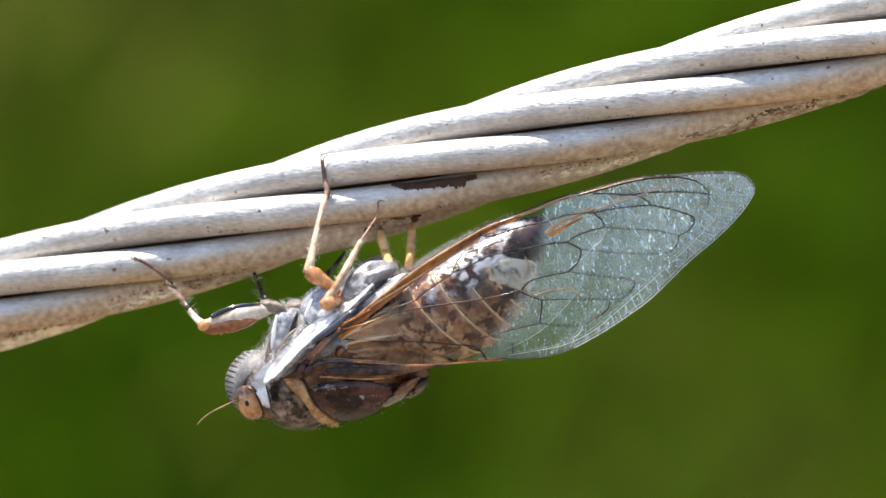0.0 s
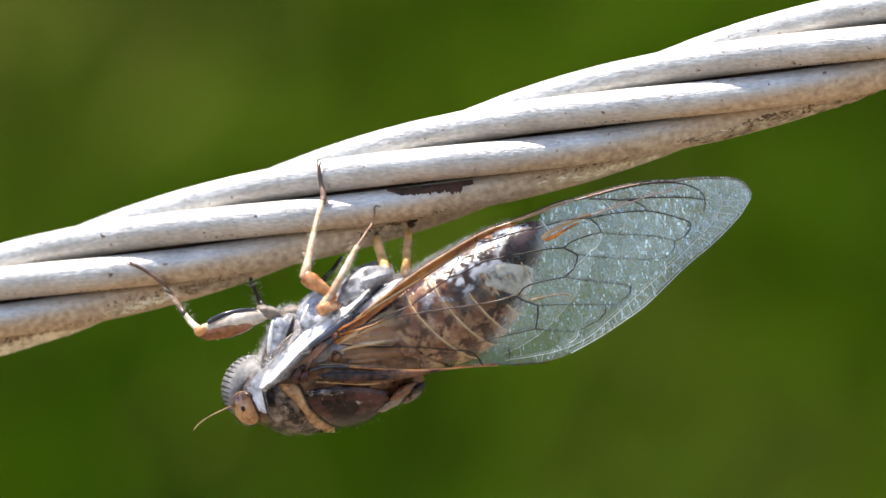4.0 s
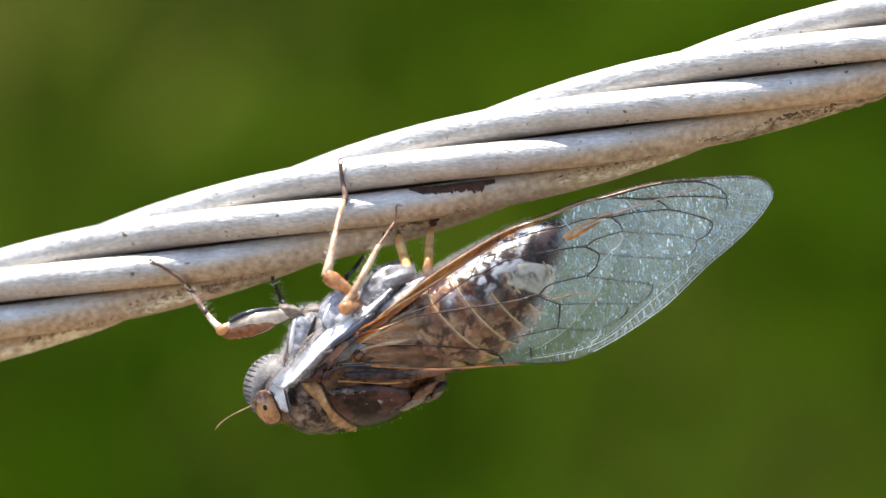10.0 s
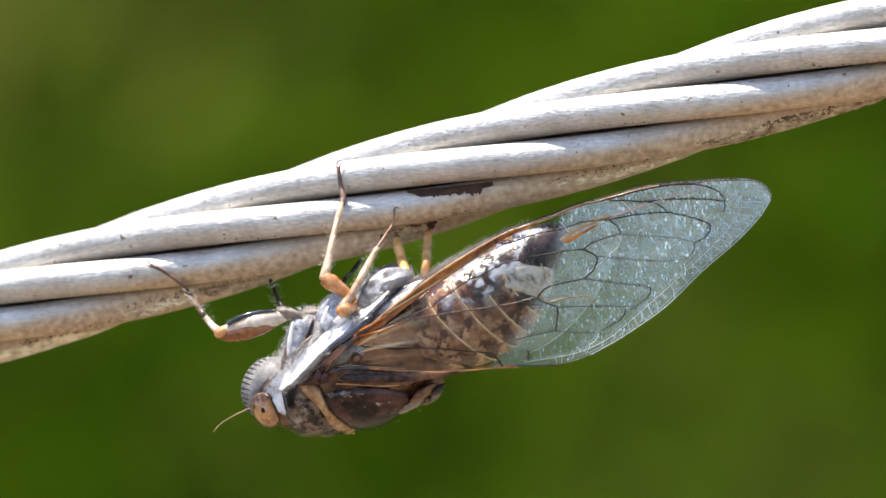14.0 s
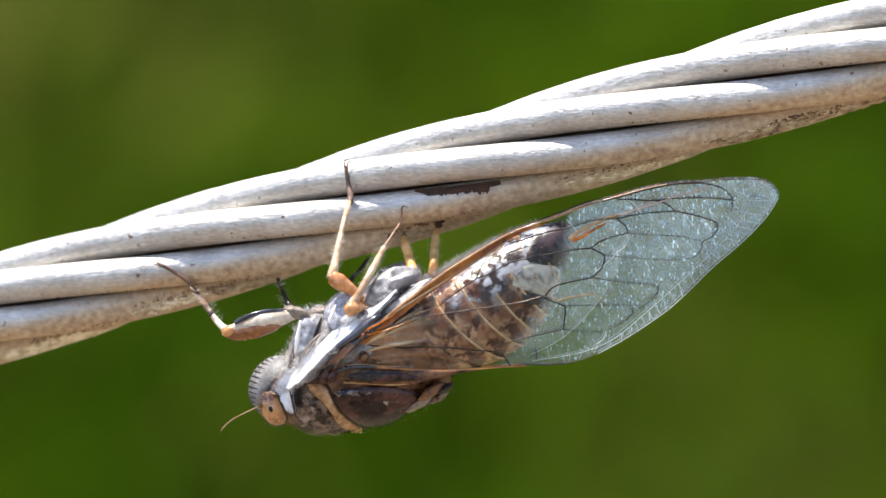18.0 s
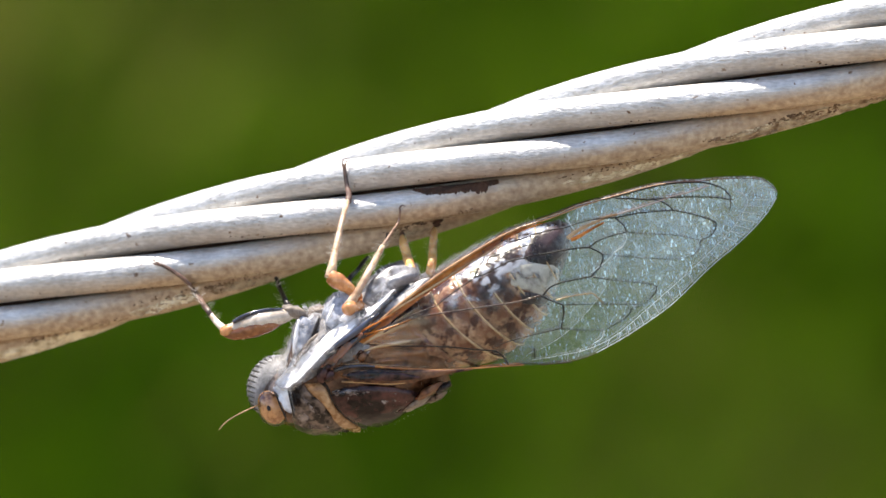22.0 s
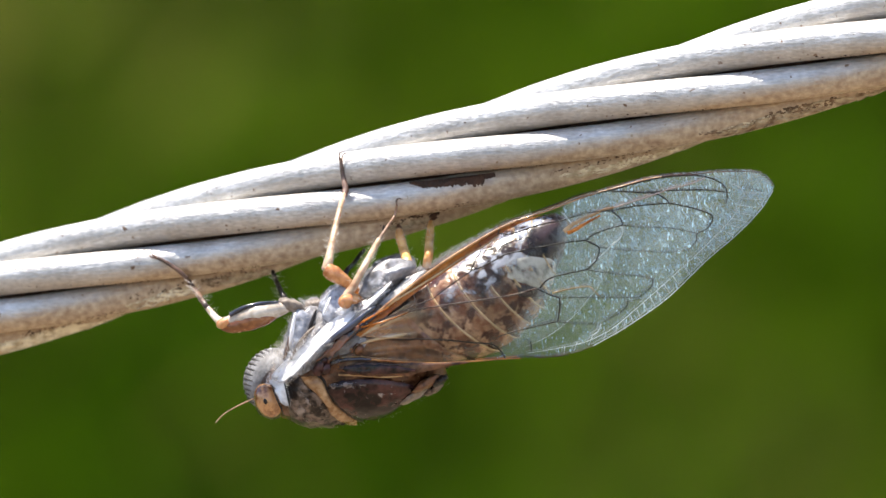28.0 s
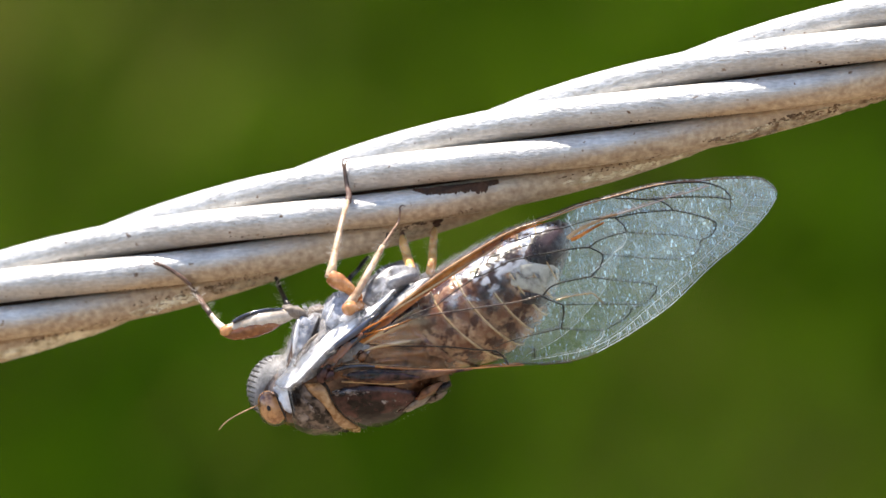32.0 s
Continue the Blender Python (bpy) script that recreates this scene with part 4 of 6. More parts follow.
def wing(mirror, parent):
    """A forewing: crinkled membrane with a stout leading edge and a net of veins."""
    def place(x, z, lift=0.0):
        d = wing_out(x, z) + lift
        if not mirror:
            return V(x, z, YC - d)
        return V(x - 0.14, z + 0.10, YC + d)
    bm = bmesh.new()
    rows = []
    for i in range(NU + 1):
        row = []
        for j in range(NW + 1):
            p = EDGE_TOP[i].lerp(EDGE_LOW[i], j / NW)
            edge = math.sin(math.pi * j / NW)
            lift = 0.10 * edge * noise.noise(Vector((p.x * 0.9, p.y * 0.9, 3.0 + mirror))) + 0.035 * edge * noise.noise(Vector((p.x * 3.2, p.y * 3.2, 8.0)))
            row.append(bm.verts.new(place(p.x, p.y, lift)))
        rows.append(row)
    for a, b in zip(rows, rows[1:]):
        for j in range(NW):
            bm.faces.new((a[j], a[j + 1], b[j + 1], b[j]))
    bmesh.ops.remove_doubles(bm, verts=bm.verts, dist=0.002)
    add_haze(bm, 0.04, 1.0 if mirror else 0.9)
    w = part("forewing", bm, MEMBRANE, parent, "clear glassy forewing with a net of dark veins")

    def vein(pts, r0, r1, mat, name="vein", label="", flat=1.0, lift=0.05):
        bm = bmesh.new()
        ps = [place(x, z, lift) for x, z in pts]
        n = len(ps) - 1
        k = 0.85 if mat == VEIN else 1.0
        tube(bm, ps, [k * (r0 + (r1 - r0) * i / n) for i in range(n + 1)], sides=8, per=5, flat=flat, rough=0.12)
        part(name, bm, mat, w, label)

    top = [(p.x, p.y) for p in EDGE_TOP]
    vein(top[0:13:2], 0.15, 0.17, BLUE_BLACK if not mirror else AMBER, "leading_edge", "dark wing root edge")
    vein(top[12:43:3], 0.10, 0.075, TAN, "leading_edge", "stout amber leading edge")
    vein(top[41:72:3], 0.06, 0.03, TAN, "leading_edge", "thin tan leading edge")
    vein(top[69:91:3], 0.04, 0.03, RED_VEIN, "leading_edge", "dark leading edge")
    second = resample([(-8.21, -7.33), (-6.30, -5.70), (-5.10, -4.64), (-3.33, -3.22), (-1.73, -2.05), (0.04, -0.85), (1.70, 0.32), (3.22, 1.27), (5.17, 2.02)], 40)
    bm = bmesh.new()
    rows = []
    for i in range(41):
        p = EDGE_TOP[round(i * 41 / 40)]
        q = second[i]
        rows.append([bm.verts.new(place(p.x + (q.x - p.x) * f, p.y + (q.y - p.y) * f, 0.02 - 0.05 * math.sin(math.pi * f))) for f in (0, 0.25, 0.5, 0.75, 1)])
    for a, b in zip(rows, rows[1:]):
        for j in range(4):
            bm.faces.new((a[j], a[j + 1], b[j + 1], b[j]))
    part("costal_band", bm, COSTA, w, "brown amber band behind the leading edge")
    low = [(p.x, p.y) for p in EDGE_LOW]
    vein(low[2:38:4], 0.08, 0.05, AMBER, "hind_edge", "amber hind edge")
    vein(low[37:48:2], 0.03, 0.02, RED_VEIN, "hind_edge", "dark hind edge")
    vein(low[47:91:3], 0.028, 0.028, PALE_VEIN, "hind_edge", "pale hind edge")
    # dark veins that bound the cells
    for pts, r0, r1 in (
            ([(2.27, 0.74), (2.44, 1.17), (2.90, 1.49), (4.11, 1.88), (5.88, 2.51), (7.65, 3.19), (9.42, 3.58), (11.19, 4.07), (12.96, 4.42), (14.73, 4.50)], 0.050, 0.060),
            ([(14.73, 4.50), (15.36, 4.39), (16.07, 4.14), (16.53, 3.75), (16.64, 3.40), (16.67, 3.08), (16.57, 2.73)], 0.055, 0.035),
            ([(2.34, 0.88), (2.83, 0.78), (3.58, 0.96), (4.46, 1.27), (5.35, 1.49), (6.30, 1.66), (7.12, 1.95), (8.18, 2.19), (9.42, 2.27)], 0.045, 0.050),
            ([(9.42, 2.27), (9.70, 2.05), (9.98, 1.77), (10.12, 1.38)], 0.055, 0.050),
            ([(9.42, 2.27), (10.41, 2.48), (11.36, 2.62), (12.96, 2.73), (13.88, 2.58), (14.83, 2.34), (15.61, 2.05), (15.75, 1.84), (15.65, 1.49), (15.36, 1.13), (14.83, 0.88)], 0.050, 0.045),
            ([(9.42, 3.47), (10.48, 3.47), (11.54, 3.40), (12.96, 3.54), (14.73, 3.58), (15.79, 3.54), (16.60, 3.43)], 0.050, 0.045),
            ([(11.82, 3.40), (12.39, 3.26), (12.85, 2.97), (13.03, 2.73)], 0.050, 0.045),
            ([(14.83, 0.88), (14.73, 0.71), (14.73, 0.42), (14.48, 0.07), (14.16, -0.18)], 0.045, 0.030),
            ([(0.57, -1.45), (1.27, -1.24), (1.98, -0.88), (2.76, -0.46), (3.58, -0.28), (4.28, -0.11), (5.17, 0.04), (6.05, 0.21), (6.94, 0.35), (7.79, 0.42)], 0.045, 0.055),
            ([(7.79, 0.42), (8.32, 0.81), (9.13, 1.13), (10.12, 1.38)], 0.055, 0.050),
            ([(7.79, 0.42), (8.14, 0.25), (8.60, 0.00), (8.64, -0.32), (8.46, -0.81), (8.14, -1.17), (7.86, -1.42)], 0.055, 0.055),
            ([(4.92, -2.58), (5.31, -2.12), (5.88, -1.84), (6.76, -1.63), (7.86, -1.42)], 0.060, 0.055),
            ([(4.64, -2.58), (5.52, -2.97), (6.16, -3.19)], 0.045, 0.050),
            ([(6.16, -3.19), (6.19, -3.68), (6.12, -4.21), (6.05, -4.64)], 0.060, 0.055),
            ([(6.05, -4.64), (5.17, -4.85), (4.11, -5.10), (3.26, -5.31), (2.27, -5.63)], 0.055, 0.035),
            ([(12.00, -1.98), (11.96, -2.37), (11.58, -2.80), (11.12, -3.15)], 0.050, 0.030),
            ([(10.41, -3.40), (10.37, -3.68), (9.98, -4.07), (9.42, -4.39), (8.88, -4.71)], 0.045, 0.030),
            ([(4.32, -5.88), (4.39, -6.12), (4.39, -6.55)], 0.050, 0.050),
            ([(-6.16, -5.63), (-4.74, -5.77), (-2.97, -5.77), (-1.20, -5.81), (0.57, -5.98), (1.91, -6.09), (2.37, -6.41), (2.62, -6.73), (2.76, -7.01)], 0.050, 0.055),
            ([(0.64, -1.38), (0.78, -1.03), (0.96, -0.67), (1.17, -0.39), (1.20, 0.04), (1.10, 0.25)], 0.045, 0.030),
            ([(-1.73, -3.22), (-0.96, -2.58), (0.21, -1.77), (0.71, -1.42)], 0.040, 0.045)):
        vein(pts, r0, r1, VEIN)
    for pts, r0, r1 in (
            ([(10.12, 1.38), (11.19, 1.27), (12.96, 1.20), (14.02, 1.03), (14.83, 0.85)], 0.032, 0.028),
            ([(8.60, 0.00), (9.77, -0.14), (11.36, -0.25), (12.96, -0.32), (14.23, -0.18)], 0.032, 0.025),
            ([(7.86, -1.42), (9.42, -1.66), (11.01, -1.81), (12.00, -1.98)], 0.035, 0.030),
            ([(6.16, -3.19), (7.65, -3.15), (9.42, -3.15), (11.12, -3.15)], 0.035, 0.028),
            ([(6.05, -4.67), (7.47, -4.81), (8.74, -4.81)], 0.030, 0.026),
            ([(10.41, -3.40), (10.76, -3.33), (11.19, -3.22)], 0.030, 0.026),
            ([(1.45, -0.25), (2.34, 0.04), (3.47, 0.42), (4.21, 0.60), (4.53, 0.42), (4.32, 0.14), (3.96, 0.04)], 0.035, 0.028),
            ([(2.76, -7.01), (3.75, -6.87), (5.17, -6.90), (6.76, -6.80)], 0.035, 0.025),
            ([(17.66, 3.72), (18.27, 3.65), (18.90, 3.47)], 0.022, 0.018)):
        vein(pts, r0, r1, VEIN)
    for pts, r0, r1 in (
            ([(-5.10, -4.92), (-4.11, -4.42), (-2.90, -3.96), (-0.85, -3.61), (1.63, -3.26), (3.40, -2.97), (4.74, -2.58)], 0.050, 0.045),
            ([(-6.51, -5.35), (-5.10, -4.60), (-4.11, -4.21), (-2.97, -3.68), (-1.73, -3.22)], 0.045, 0.035)):
        vein(pts, r0, r1, RED_VEIN)
    # amber fork behind the abdomen's tip, and the pale veins beyond it
    vein([(6.44, 0.96), (6.87, 1.35), (7.50, 1.70), (8.21, 2.02), (8.92, 2.34), (9.56, 2.48)], 0.13, 0.07, RIM, "vein", "amber vein", 0.5)
    vein([(6.65, 0.88), (7.22, 1.13), (7.68, 1.42), (8.11, 1.66), (8.71, 1.98)], 0.12, 0.05, COSTA, "vein", "amber vein", 0.5)
    vein([(9.56, 2.48), (10.65, 2.83), (11.89, 3.22), (12.96, 3.61), (14.09, 3.89), (15.26, 4.32)], 0.06, 0.045, ROSE_VEIN)
    vein([(5.70, -2.90), (6.44, -2.69), (7.22, -2.55), (8.00, -2.48), (8.28, -2.69), (8.67, -3.08)], 0.05, 0.025, RIM)
    vein([(-4.81, -3.79), (-3.82, -3.15), (-2.87, -2.58), (-1.49, -1.73), (-0.11, -0.81), (1.35, 0.04), (2.34, 0.74)], 0.075, 0.05, RIM)
    # pale folds of the wing skin
    for pts in ([(9.42, 0.14), (9.84, 0.46), (10.09, 0.88), (10.02, 1.24), (9.70, 1.31), (9.52, 1.03)], [(9.42, 0.14), (8.92, -0.39), (8.42, -0.81), (7.93, -1.17)], [(10.30, 3.33), (10.69, 2.94), (10.97, 2.58)],
                [(8.74, -4.81), (8.57, -5.27), (8.14, -5.56)], [(6.41, 2.12), (6.65, 1.77), (6.87, 1.49)]):
        vein(pts, 0.045, 0.03, PALE_VEIN)
    # pleated root: amber cells above, a straw band, brown folds below
    fan_top = resample([(-7.86, -6.90), (-6.51, -5.73), (-5.10, -4.71), (-3.33, -3.54), (-1.56, -2.58)], 44)
    fan_low = resample([(-8.21, -7.68), (-6.51, -7.43), (-4.39, -7.36), (-1.91, -7.33), (0.57, -7.22)], 44)
    folds = [(0.02, 0.45, 0.05), (0.33, 0.8, 0.035), (0.56, 0.25, 0.03), (0.70, 0.30, 0.03), (0.93, 0.2, 0.05)]
    bm = bmesh.new()
    tint, haze = bm.verts.layers.float.new("tint"), bm.verts.layers.float.new("haze")
    rows = []
    for i in range(45):
        row = []
        u = i / 44
        for j in range(61):
            f = j / 60
            p = fan_top[i].lerp(fan_low[i], f)
            wave = noise.noise(Vector((u * 2.0, f * 3.0, 4.0)))
            g = min(max(f + 0.05 * wave, 0.0), 1.0)
            g = min(max(g - 0.42 * (u - 0.35), 0.0), 1.0)
            t = (0.30 if g < 0.31 else 0.17) + max(h * math.exp(-((g - m) / d) ** 2) for m, h, d in folds) * min(1.0, 3.0 * u)
            v = bm.verts.new(place(p.x, p.y, 0.03 + 0.20 * (t - 0.2) * math.sin(math.pi * min(1.0, f * 1.05)) + 0.07 * noise.noise(Vector((p.x * 0.9, p.y * 4.0, 6.0)))))
            out = min(max((u - 0.42 - 0.2 * noise.noise(Vector((f * 7.0, 1.0, 2.0)))) / 0.5, 0.0), 1.0)
            v[tint] = t
            v[haze] = min(0.92, (0.6 if g < 0.36 else 0.42) + 0.8 * max(0.0, t - 0.35)) * (1.0 - out * out * (3 - 2 * out))
            row.append(v)
        rows.append(row)
    for ra, rb in zip(rows, rows[1:]):
        for j in range(60):
            bm.faces.new((ra[j], ra[j + 1], rb[j + 1], rb[j]))
    part("wing_root", bm, ROOT_SKIN, w, "glossy amber pleats at the wing root")
    # the two thinnest RIM lines paint glints on the veins beneath
    for pts, r, mat in (([(-6.30, -5.03), (-5.24, -4.78), (-4.39, -4.50), (-3.33, -4.07)], 0.06, COSTA), ([(-6.51, -4.85), (-5.45, -4.28), (-4.57, -3.79)], 0.07, COSTA),
                        ([(-6.87, -6.62), (-6.73, -6.27), (-6.48, -6.05), (-6.27, -6.41), (-6.41, -6.76)], 0.06, JOINT), ([(-5.95, -5.59), (-5.10, -5.66), (-4.11, -5.70), (-2.97, -5.70)], 0.035, RIM), ([(-7.50, -6.94), (-6.51, -6.87), (-5.10, -6.97), (-3.33, -7.08)], 0.035, RIM), ([(-7.72, -8.00), (-6.51, -8.04), (-4.74, -8.14), (-3.61, -8.04), (-2.19, -7.75), (-0.78, -7.40), (0.57, -7.19)], 0.07, RIM)):
        vein(pts, r, r * 0.4, mat, lift=0.28)
    vein([(-8.21, -7.29), (-7.40, -7.08), (-6.51, -7.01), (-5.63, -7.04)], 0.15, 0.07, BLUE_BLACK, "vein", "blue-black glossy vein", lift=0.4)
    vein([(-5.98, -7.01), (-4.74, -7.12), (-2.97, -7.22), (-1.20, -7.26), (0.57, -7.15), (2.62, -7.01)], 0.08, 0.045, AMBER, lift=0.38)
    # pale band vein inside the outer margin
    vein([(16.92, 3.93), (17.42, 3.75), (17.70, 3.36), (17.59, 2.87), (17.06, 1.98), (16.50, 1.31), (15.61, 0.39), (14.73, -0.46), (12.96, -2.09), (11.19, -3.65), (9.42, -5.13), (7.65, -5.98), (5.88, -6.37), (4.11, -6.65)], 0.028, 0.018, PALE_VEIN)
    # short cross ribs in the margin band
    a = [Vector((x, z)) for x, z in [(17.70, 3.50), (17.06, 1.98), (15.61, 0.39), (12.96, -2.09), (11.19, -3.65), (9.42, -5.13), (6.23, -6.30)]]
    b = [Vector((x, z)) for x, z in [(19.50, 3.72), (18.37, 1.95), (16.71, 0.18), (13.73, -2.55), (11.75, -4.21), (9.70, -5.63), (6.41, -6.80)]]
    sa, sb = spline(a, 8), spline(b, 8)
    bm = bmesh.new()
    for p, q in zip(sa[1::2], sb[2::2]):
        q = p.lerp(q, 0.82)
        tube(bm, [place(p.x, p.y, 0.04), place(q.x, q.y, 0.04)], [0.022, 0.018], sides=5, per=1)
    tagged(part("cross_veins", bm, PALE_VEIN, w), kind="stuff")
    return w


def limb(root, name, pieces, label=""):
    """A leg: the first piece is the part, the others hang under it. Each: name, points, radii, material."""
    first = None
    for nm, pts, radii, mat in pieces:
        bm = bmesh.new()
        tube(bm, pts, radii, sides=12, per=6, rough=0.22 if nm in ("stripe", "tarsus") else 0.12)
        ob = part(name if first is None else nm, bm, mat, first or root, label if first is None else "")
        first = first or ob
    return first


def cicada():
    root = new("cicada")
    tagged(root, "brown cicada with glassy wings hanging head down under the cable", "cicada")
    root.location = (V(-6.51, -4.21, YC)) * 0.001 + Vector((0, 0, EYE))
    rnd = random.Random(11)

    # trunk
    bm = bmesh.new()
    THORAX.shell(bm, lambda w: 0.0, lambda w: 1.0, 0, 360, 0.97, 26, 40, rough=0.2)
    part("thorax", bm, CORE, root, "dark brown thorax")
    bm = bmesh.new()
    THORAX.shell(bm, lambda w: 0.0, lambda w: 0.97 - 0.40 * w * w, -86, 86, 1.0, 24, 40, 0.02, 0.35)
    part("breast", bm, GREY_DOWN, root, "grey waxy breast")
    front = [(-11.26, -7.89), (-11.04, -8.81), (-10.90, -9.59), (-10.76, -10.41), (-10.55, -11.19)]
    collar_front = [(-10.05, -8.14), (-9.66, -8.74), (-9.03, -9.27), (-8.50, -9.95), (-8.04, -10.62), (-6.94, -11.15)]
    collar_back = [(-9.13, -8.07), (-8.71, -8.39), (-8.46, -8.99), (-8.04, -9.70), (-7.29, -10.41), (-6.51, -10.87)]
    seam_back = [(-8.92, -7.89), (-8.53, -8.35), (-8.32, -8.92), (-7.89, -9.59), (-7.15, -10.30), (-6.09, -10.87)]
    part("pronotum", skin(THORAX, front, collar_front, 1.02, 26, 16, 0.16, 1.0, puff=0.06), GRANULAR, root, "granular grey-brown neck shield")
    part("collar", skin(THORAX, collar_front, collar_back, 1.034, 30, 8, 0.05, 2.0, puff=0.08), COLLAR, root, "smooth tan collar band")
    part("collar_seam", skin(THORAX, collar_back, seam_back, 1.025, 30, 4, 0.02, 3.0), BLACK, root)
    back_top = [(-8.42, -9.03), (-8.18, -8.60), (-7.40, -8.39), (-6.16, -8.28), (-4.74, -8.35), (-3.40, -8.57), (-2.69, -8.81)]
    back_low = [(-8.32, -9.17), (-7.89, -9.77), (-7.19, -10.44), (-6.16, -10.90), (-4.92, -10.76), (-3.93, -10.16), (-2.69, -8.96)]
    part("back_plate", skin(THORAX, back_top, back_low, 1.042, 40, 14, 0.08, 4.0, puff=0.12), BACK, root, "dark brown back plate with pale marks")
    # pale bloom and black marks on the back plate and the neck shield
    for a, b, mat, k in (([(-8.07, -8.81), (-6.87, -8.53), (-5.45, -8.53), (-4.32, -8.60)], [(-7.93, -9.03), (-6.87, -8.81), (-5.45, -8.78), (-4.39, -8.81)], DUST_BLOOM, 1.05),
                         ([(-5.10, -9.03), (-4.11, -8.81), (-2.97, -8.88), (-2.19, -8.96)], [(-5.03, -9.59), (-4.25, -9.95), (-3.33, -9.66), (-2.41, -9.17)], DUST_BLOOM, 1.062),
                         ([(-3.12, -8.81), (-2.44, -8.71), (-1.73, -8.60)], [(-3.04, -9.10), (-2.41, -9.06), (-1.70, -8.74)], BLACK, 1.065),
                         ([(-11.26, -8.32), (-10.97, -8.81), (-10.76, -9.38)], [(-10.90, -8.25), (-10.62, -8.88), (-10.48, -9.59)], BLACK, 1.04), ([(-8.35, -8.60), (-7.58, -8.46), (-6.51, -8.42)], [(-8.07, -9.17), (-7.43, -9.38), (-6.51, -8.96)], DUST_BLOOM, 1.055), ([(-6.51, -8.96), (-5.63, -8.81), (-4.81, -8.96)], [(-6.51, -9.95), (-5.63, -10.16), (-4.81, -9.73)], DUST_BLOOM, 1.058), ([(-10.83, -9.38), (-10.27, -9.73), (-9.63, -10.23)], [(-10.69, -10.65), (-10.05, -10.94), (-8.99, -10.94)], DUST_BLOOM, 1.047),
                         ([(-10.19, -8.81), (-9.84, -9.24), (-9.35, -9.73)], [(-10.34, -9.10), (-9.98, -9.52), (-9.49, -9.95)], DUST_BLOOM, 1.045)):
        mark = skin(THORAX, a, b, k, 24, 12, 0.05, k * 50)
        haze = mark.verts.layers.float.new("haze")
        for v in mark.verts:
            v[haze] = min(max(0.5 + 1.3 * noise.noise(v.co * 1.6) + 0.8 * noise.noise(v.co * 4.0), 0.0), 0.9)
        part("back_mark", mark, mat, root)
    for x, z, d, al, ra, rc, mat in ((-2.19, -8.53, 3.3, (0.8, 0.5), 0.95, 0.34, CORE), (-1.34, -8.35, 3.2, (0.8, 0.5), 0.55, 0.28, BLACK), (-2.97, -9.27, 2.5, (0.85, 0.5), 1.1, 0.30, DOWN_BROWN), (-1.73, -8.88, 2.2, (0.85, 0.5), 0.7, 0.3, GRANULAR)):
        bm = bmesh.new()
        blob(bm, near(x, z, d), al, ra, rc, 0.7, 0.25, x)
        part("rear_plate", bm, mat, root, "knobbed brown rear plate")
    # abdomen, ring by ring
    cuts = [0.0, 0.10, 0.195, 0.29, 0.38, 0.465, 0.55, 0.63, 0.71, 0.80, 0.88, 1.0]
    for i, (a, b) in enumerate(zip(cuts, cuts[1:])):
        bm = bmesh.new()
        bow, sag = 0.03 * (1 - a), 0.085 * (1 - a)

        def arc(w):
            return bow * math.cos(math.pi * w) - sag * abs(math.sin(math.pi * w)) ** 1.3
        ABDOMEN.shell(bm, lambda w: max(0.0, a - 0.015 + arc(w)), lambda w: max(0.012, b + arc(w)), 0, 360, 0.975, 8, 44, 0.012, 0.06, i * 3.0, 0.05)
        mat = RIB if i < 7 else (RIB_PALE if i < 8 else TIP)
        seg = part("abdomen_ring", bm, mat, root, "mottled brown abdomen ring" if i < 7 else ("dark ring with waxy white patches" if i < 8 else "plum-black abdomen tip"))
        if 2 <= i < 8:
            bm = bmesh.new()
            tube(bm, [ABDOMEN.at(b + arc(2 * j / 40 - 1), 360 * j / 40, 0.985) for j in range(3, 38)], [0.085] * 35, sides=6, per=1)
            part("rim", bm, RING, seg)
    # belly side patch along the flank: the sky's sheen painted as a thin coat
    def bloom(t0, t1, a0, a1, mat, label, seed, thin, sgn=1):
        bm = bmesh.new()
        haze = bm.verts.layers.float.new("haze")
        rows = []
        for i in range(41):
            row = []
            for j in range(31):
                u, w = i / 40, j / 30
                a = a0 + (a1 - a0) * w
                v = bm.verts.new(ABDOMEN.at(t0 + (t1 - t0) * u, a * sgn, 1.012))
                q = min(u * 4, (1 - u) * 4, w * 6, (1 - w) * 2.2, 1.0) - thin + 0.75 * noise.noise(v.co * 0.9 + Vector((seed, 0, 0))) + 0.5 * noise.noise(v.co * 2.6 + Vector((seed, 4, 0)))
                v[haze] = min(max(q * 1.2 + 0.4 * noise.noise(v.co * 4.5), 0.0), 0.8)
                row.append(v)
            rows.append(row)
        for ra, rb in zip(rows, rows[1:]):
            for j in range(30):
                bm.faces.new((ra[j], ra[j + 1], rb[j + 1], rb[j]))
        part("wax_sheen_patch", bm, mat, root, label)

    for sgn in (1, -1):
        bloom(0.24, 0.86, 20, 106, SHEEN_BLOOM, "flank with a painted bluish white sheen", 2.0, 0.37, sgn)
    patch = skin(ABDOMEN, [(2.55, -1.03), (3.75, -0.39), (5.17, -0.53), (5.95, -1.03)], [(2.90, -1.95), (4.11, -2.37), (5.17, -2.65), (5.73, -2.37)], 1.012, 22, 12, 0.01, 6.0)
    haze = patch.verts.layers.float.new("haze")
    for v in patch.verts:
        v[haze] = min(max(0.85 + 1.5 * noise.noise(v.co * 1.1 + Vector((3, 1, 7))) + 0.8 * noise.noise(v.co * 3.0), 0.0), 0.96)
    part("wax_sheen_patch", patch, WHITE_BLOOM, root, "white waxy patch before the tip")
